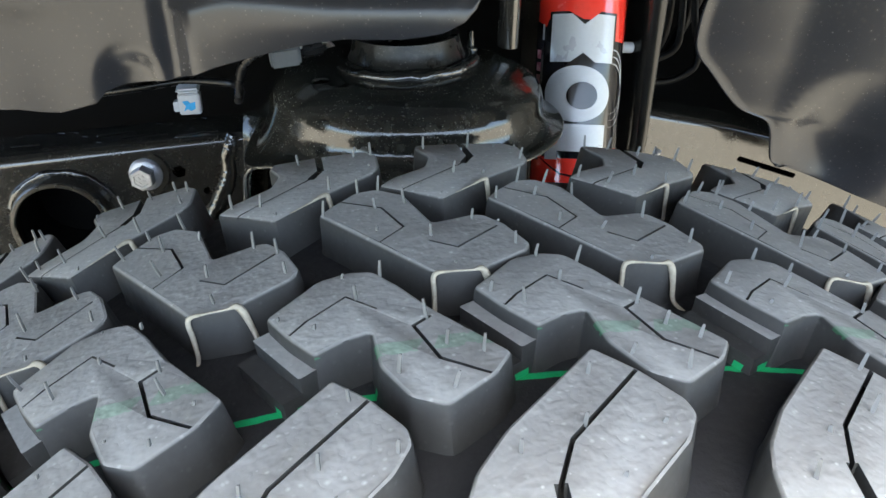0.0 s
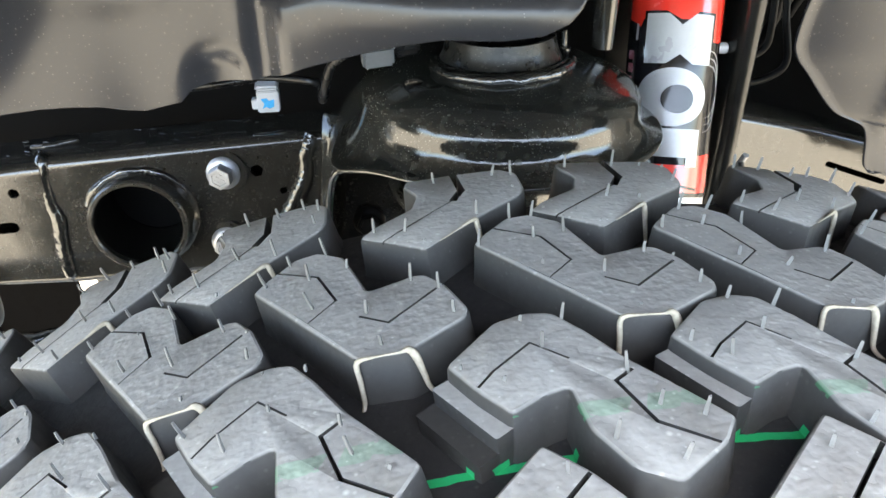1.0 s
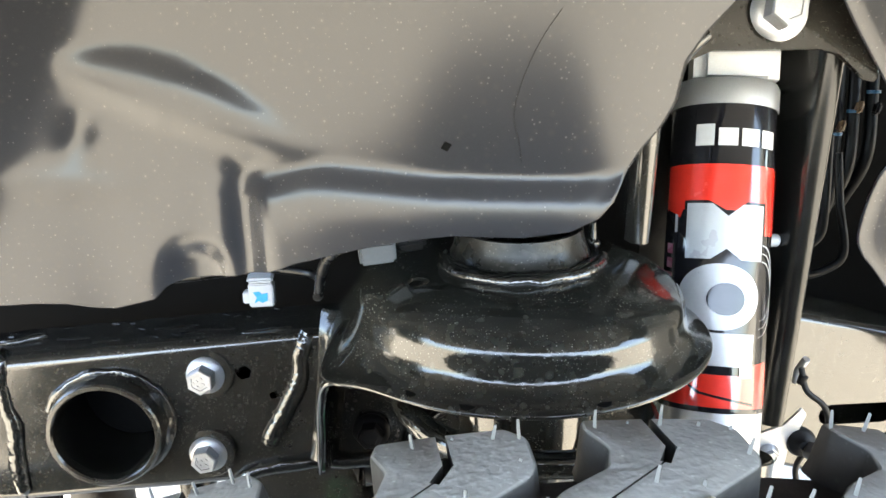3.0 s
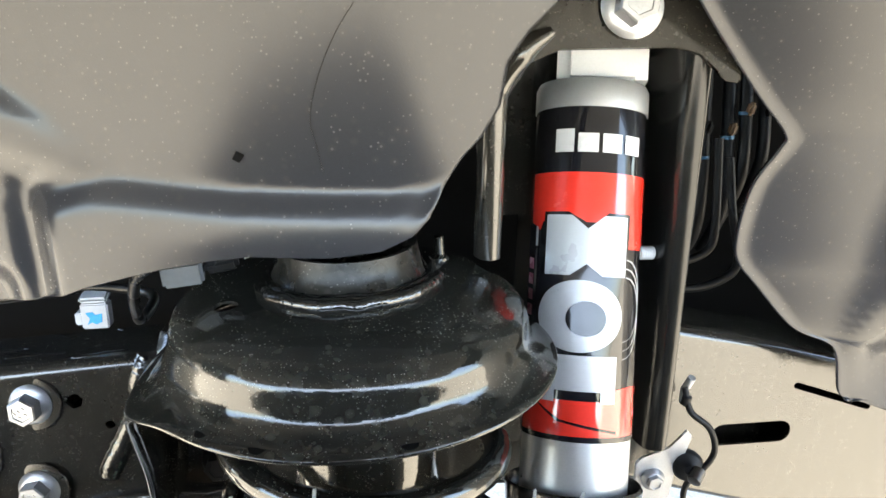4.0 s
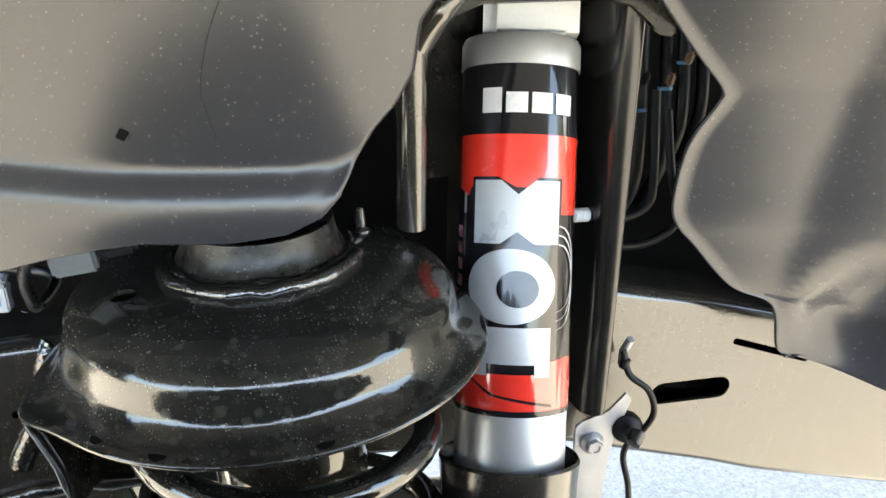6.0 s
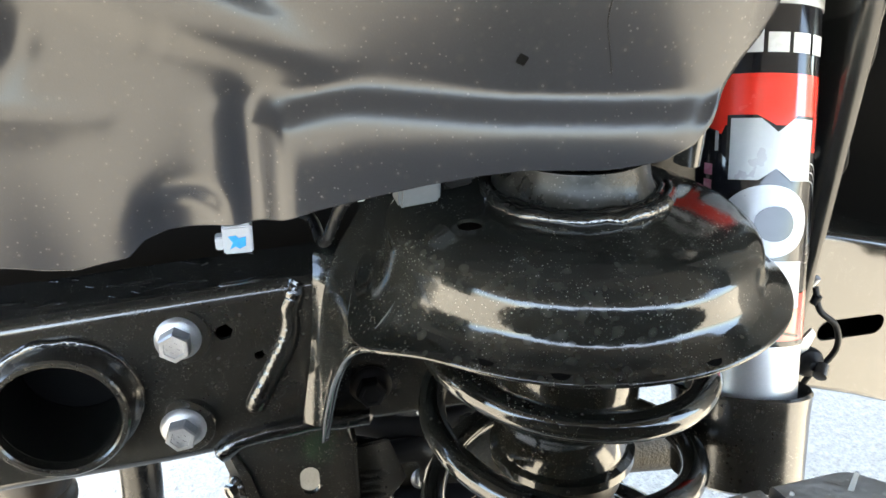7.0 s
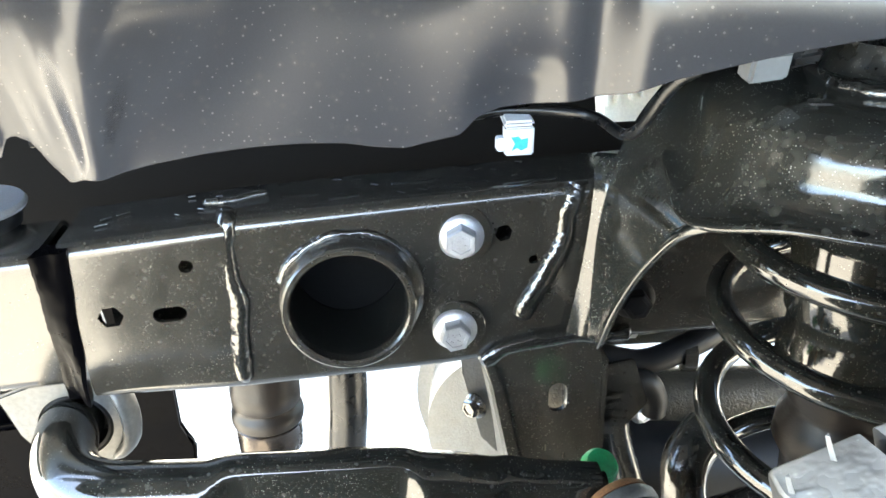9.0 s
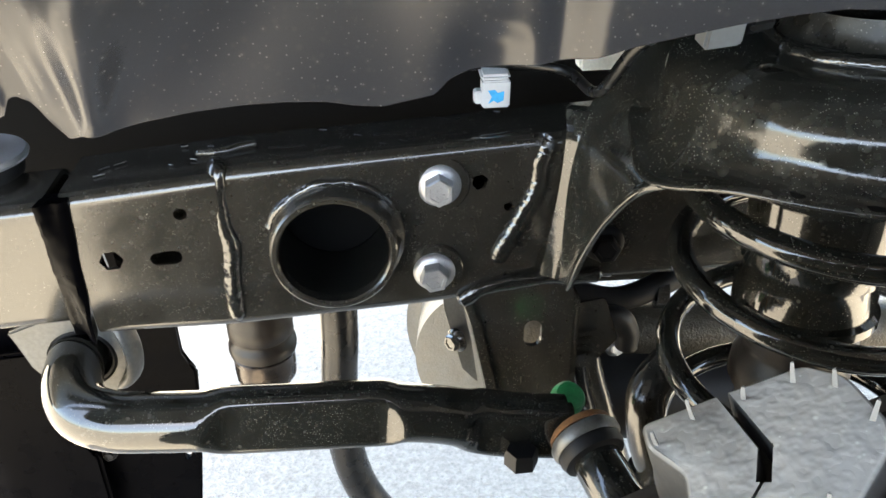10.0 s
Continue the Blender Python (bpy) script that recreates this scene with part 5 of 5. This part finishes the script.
SIDE_LINE = [(0.305, 0.10), (0.318, 0.125), (0.35, 0.143), (0.42, 0.150), (0.475, 0.147), (0.508, 0.139), (0.524, 0.130), (0.533, 0.117)]
part("sidewall", lathe([(r, -w) for r, w in SIDE_LINE], (0, 0, 0), (0, 1, 0), 200, caps=False), SIDEWALL, tire, "black outer sidewall")
part("sidewall", lathe(SIDE_LINE, (0, 0, 0), (0, 1, 0), 200, caps=False), SIDEWALL, tire, "black inner sidewall")
part("groove_floor", lathe([(0.533, -0.117), (FLOOR_R, -0.10), (FLOOR_R, -0.05), (FLOOR_R, 0.0), (FLOOR_R, 0.05), (FLOOR_R, 0.10), (0.533, 0.117)], (0, 0, 0), (0, 1, 0), 240, caps=False), SHADED_FLOOR_RUBBER, tire, "groove floor with its shade painted dark and a green paint line")

wheel = thing("wheel_rim", "dark painted wheel rim inside the tire", "wheel")
wheel.matrix_basis = tire.matrix_basis.copy()
part("barrel", lathe([(0.309, -0.135), (0.300, -0.128), (0.285, -0.11), (0.278, -0.05), (0.278, 0.08), (0.296, 0.118), (0.309, 0.135), (0.304, 0.136), (0.289, 0.118), (0.271, 0.08), (0.271, -0.05), (0.139, -0.06), (0.042, -0.075)], (0, 0, 0), (0, 1, 0), 96, caps=True), MATTE, wheel)


def inset(outline, d):
    """The outline moved inwards by d."""
    n = len(outline)
    area = sum(outline[i][0] * outline[(i + 1) % n][1] - outline[(i + 1) % n][0] * outline[i][1] for i in range(n))
    sgn = 1 if area > 0 else -1
    out = []
    for i in range(n):
        p0, p1, p2 = Vector(outline[i - 1]), Vector(outline[i]), Vector(outline[(i + 1) % n])
        e1, e2 = (p1 - p0).normalized(), (p2 - p1).normalized()
        n1, n2 = Vector((-e1.y, e1.x)) * sgn, Vector((-e2.y, e2.x)) * sgn
        b = (n1 + n2)
        b = b / max(0.35, b.dot(n1)) if b.length > 1e-6 else n1
        out.append(tuple(p1 + b * d))
    return out


def round_outline(outline, r=0.0019):
    """The outline with its corners rounded."""
    n = len(outline)
    out = []
    for i in range(n):
        p0, p1, p2 = Vector(outline[i - 1]), Vector(outline[i]), Vector(outline[(i + 1) % n])
        a = p1 + (p0 - p1).normalized() * min(r, (p0 - p1).length * 0.4)
        b = p1 + (p2 - p1).normalized() * min(r, (p2 - p1).length * 0.4)
        out += [tuple(a), tuple(a.lerp(b, 0.5).lerp(p1, 0.5)), tuple(b)]
    return out


def block_mesh(name, outline, sipes, seed, steps=()):
    """One tread block, worked out flat and then bent round the axle."""
    rnd = random.Random(seed)
    o = round_outline(outline)
    bm = bmesh.new()
    levels = [(-0.0026, -0.0195), (-0.0014, -0.015), (-0.0002, -0.0013), (0.0003, -0.0004), (0.0011, 0.0)]
    rows = [[bm.verts.new((u, w, h)) for u, w in inset(o, d)] for d, h in levels]
    grid_faces(bm, rows, close_u=True)
    bm.faces.new(rows[0])
    bm.faces.new(rows[-1])
    cutters = []
    for line_, width, depth in sipes:
        pts = [Vector((*p, 0)) for p in line_]
        for a, b in zip(pts, pts[1:]):
            d = (b - a).normalized()
            s = Vector((-d.y, d.x, 0)) * width / 2
            q = [a - d * width * 0.3 - s, a - d * width * 0.3 + s, b + d * width * 0.3 + s, b + d * width * 0.3 - s]
            c = bmesh.new()
            lo = [c.verts.new(p + Vector((0, 0, -depth))) for p in q]
            hi = [c.verts.new(p + Vector((0, 0, 0.01))) for p in q]
            c.faces.new(lo)
            c.faces.new(hi)
            for k in range(4):
                c.faces.new((lo[k], lo[(k + 1) % 4], hi[(k + 1) % 4], hi[k]))
            cutters.append(c)
    bm = cut(bm, cutters)
    for step_outline, h in steps:
        so = round_outline(step_outline, 0.001)
        a = [bm.verts.new((u, w, -0.0195)) for u, w in so]
        b = [bm.verts.new((u, w, h)) for u, w in so]
        bm.faces.new(a)
        bm.faces.new(b)
        for k in range(len(a)):
            bm.faces.new((a[k], a[(k + 1) % len(a)], b[(k + 1) % len(a)], b[k]))
    bmesh.ops.triangulate(bm, faces=bm.faces[:], ngon_method="EAR_CLIP")
    for v in bm.verts:
        u, w, h = v.co
        r = crown(w) + h + rnd.uniform(-0.0001, 0.0001)
        a = u / TR
        v.co = (r * math.sin(a), w, r * math.cos(a))
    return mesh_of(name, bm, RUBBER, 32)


A_OUT = [(-0.096, 0.075), (-0.089, 0.083), (-0.073, 0.093), (-0.0695, 0.1045), (-0.0745, 0.117), (-0.073, 0.127), (-0.054, 0.126), (-0.029, 0.125), (-0.0225, 0.115), (-0.0225, 0.098), (-0.0255, 0.091), (-0.048, 0.0745), (-0.070, 0.055), (-0.082, 0.0645)]
A_SIPES = [([(-0.0865, 0.0680), (-0.0797, 0.0736), (-0.0541, 0.0949)], 0.0007, 0.006), ([(-0.0541, 0.0949), (-0.0496, 0.1031), (-0.0510, 0.132)], 0.0034, 0.010)]
B_OUT = [(-0.052, 0.0528), (-0.0475, 0.059), (-0.0358, 0.071), (-0.026, 0.072), (-0.0155, 0.063), (-0.0070, 0.0330), (0.0107, 0.0378), (0.0147, 0.0366), (0.0215, 0.0265), (0.027, 0.0095), (0.025, 0.004), (0.0035, -0.0088), (-0.0128, -0.007)]
B_SIPES = [([(-0.0420, 0.0630), (-0.0258, 0.0517), (-0.0188, 0.0317)], 0.0011, 0.006), ([(-0.0188, 0.0317), (-0.0290, 0.0215)], 0.0006, 0.004), ([(-0.0104, 0.0175), (-0.0008, 0.01), (0.0175, 0.0255)], 0.0010, 0.006)]
C_OUT = [(-0.0719, -0.0201), (-0.0537, -0.0014), (-0.0428, 0.0014), (-0.0338, -0.0006), (-0.0265, -0.0118), (-0.0163, -0.0309), (-0.0073, -0.0437), (0.0038, -0.0593), (-0.0025, -0.0688), (-0.0192, -0.0807), (-0.0293, -0.0748), (-0.0368, -0.0579), (-0.0376, -0.039), (-0.046, -0.0414), (-0.0561, -0.0472), (-0.0645, -0.0345)]
C_SIPES = [([(-0.0635, -0.0330), (-0.0581, -0.0267), (-0.0445, -0.0155), (-0.0348, -0.0261)], 0.0009, 0.006), ([(-0.0180, -0.0350), (-0.024, -0.0393), (-0.0183, -0.0582), (-0.0050, -0.0685)], 0.0013, 0.006)]
C_STEP = [([(-0.0690, -0.0190), (-0.0776, -0.0234), (-0.0618, -0.0505), (-0.0540, -0.0455)], -0.0052), ([(-0.0690, -0.0190), (-0.0840, -0.0271), (-0.0682, -0.0542), (-0.0540, -0.0455)], -0.0108)]
D_OUT = [(-0.0475, -0.0602), (-0.0372, -0.0722), (-0.0282, -0.0870), (-0.0276, -0.0940), (-0.0340, -0.1045), (-0.0530, -0.1215), (-0.0620, -0.1310), (-0.0990, -0.1310), (-0.0968, -0.1165), (-0.0925, -0.1070), (-0.0815, -0.0930)]
D_SIPES = [([(-0.0380, -0.0735), (-0.0655, -0.1005), (-0.0728, -0.1150)], 0.0014, 0.006), ([(-0.0730, -0.1160), (-0.0745, -0.1370)], 0.0036, 0.008)]


def turn_of(k):
    """The angle of a pitch; long and short pitches take turns."""
    return k * STEP + (0.0035 if k % 2 == 0 else -0.0045) / TR


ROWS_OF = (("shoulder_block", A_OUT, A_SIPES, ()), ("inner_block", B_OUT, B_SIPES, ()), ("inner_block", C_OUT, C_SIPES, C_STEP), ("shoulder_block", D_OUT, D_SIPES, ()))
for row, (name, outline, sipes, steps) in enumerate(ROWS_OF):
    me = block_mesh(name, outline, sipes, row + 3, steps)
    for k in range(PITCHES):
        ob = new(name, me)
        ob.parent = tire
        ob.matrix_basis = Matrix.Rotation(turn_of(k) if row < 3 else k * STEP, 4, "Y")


def strand_mesh(points):
    """A waxy cream marking strand draped over a block's edge: points of (along, across, height, thickness)."""
    pts, radii = [], []
    for u, w, h, r in points:
        a = u / TR
        pts.append(Vector(((crown(w) + h) * math.sin(a), w, (crown(w) + h) * math.cos(a))))
        radii.append(r)
    line_ = curve_points(pts, 5)
    bm = tube(line_, 0, n=7, shape=lambda i, k: (float(np.interp(i / 5, range(len(radii)), radii)), 1, 1))
    return mesh_of("marking_strand", bm, CREAM, 60)


STRANDS = ([(-0.0150, -0.0118, -0.0188, 0.0006), (-0.0135, -0.0106, -0.0150, 0.0009), (-0.0130, -0.0092, -0.0075, 0.0010), (-0.0124, -0.0080, -0.0006, 0.0010), (-0.0060, -0.0080, 0.0001, 0.0004), (0.0015, -0.0084, 0.0001, 0.0004), (0.0046, -0.0078, 0.0000, 0.0013), (0.0066, -0.0082, -0.0028, 0.0015), (0.0080, -0.0093, -0.0090, 0.0011), (0.0095, -0.0104, -0.0150, 0.0009), (0.0150, -0.0130, -0.0187, 0.0006)],
           [(-0.0640, 0.0600, 0.0000, 0.0002), (-0.0555, 0.0672, 0.0001, 0.0004), (-0.0485, 0.0735, 0.0000, 0.0011), (-0.0472, 0.0735, -0.0030, 0.0012), (-0.0462, 0.0728, -0.0100, 0.0010), (-0.0450, 0.0720, -0.0180, 0.0008)])
for points in STRANDS:
    me = strand_mesh(points)
    for k in range(PITCHES):
        ob = new("marking_strand", me)
        ob.parent = tire
        ob.matrix_basis = Matrix.Rotation(turn_of(k), 4, "Y")
        tagged(ob, "cream waxy marking strand")

HAIRS = [[(-0.090, 0.077), (-0.071, 0.119), (-0.060, 0.120), (-0.046, 0.119), (-0.034, 0.119), (-0.027, 0.113), (-0.026, 0.099), (-0.046, 0.080), (-0.068, 0.061), (-0.060, 0.085), (-0.078, 0.072)],
         [(-0.048, 0.053), (-0.036, 0.068), (-0.024, 0.069), (-0.014, 0.055), (0.009, 0.034), (0.018, 0.027), (0.022, 0.011), (-0.002, -0.003), (-0.010, 0.020), (-0.028, 0.030), (-0.030, 0.052)],
         [(-0.067, -0.022), (-0.045, -0.002), (-0.031, -0.006), (-0.055, -0.033), (-0.040, -0.020), (-0.018, -0.036), (-0.004, -0.058), (-0.018, -0.074), (-0.030, -0.064), (-0.016, -0.050)],
         [(-0.047, -0.073), (-0.035, -0.097), (-0.056, -0.095), (-0.050, -0.112), (-0.075, -0.104), (-0.090, -0.120)]]


def hairs():
    rnd = random.Random(5)
    bm = bmesh.new()
    for k in range(PITCHES):
        for row in HAIRS:
            for u, w in row:
                u, w = u + rnd.uniform(-0.002, 0.002), w + rnd.uniform(-0.002, 0.002)
                a = u / TR + turn_of(k)
                if abs((a + math.pi) % (2 * math.pi) - math.pi) > 1.2:
                    continue
                base = Vector((math.sin(a), 0, math.cos(a))) * (crown(w) - 0.001) + Vector((0, w, 0))
                up = (Vector((math.sin(a), 0, math.cos(a))) + Vector((rnd.gauss(0, 0.09), rnd.gauss(0, 0.09), 0))).normalized()
                ln = rnd.uniform(0.0045, 0.0085) if rnd.random() < 0.75 else rnd.uniform(0.001, 0.003)
                s1 = up.orthogonal().normalized()
                s2 = up.cross(s1)
                rings = []
                for h, r in ((0, 0.0008), (0.6, 0.0007), (1.0, 0.00055)):
                    c = base + up * ln * h + s1 * 0.0006 * h * h
                    rings.append([bm.verts.new(c + s1 * r * math.cos(q * 2.094) + s2 * r * math.sin(q * 2.094)) for q in range(3)])
                grid_faces(bm, rings, close_u=True)
                bm.faces.new(rings[-1])
    return bm


tagged(part("moulding_hairs", hairs(), HAIR, tire, "thin rubber moulding hairs"), kind="stuff")
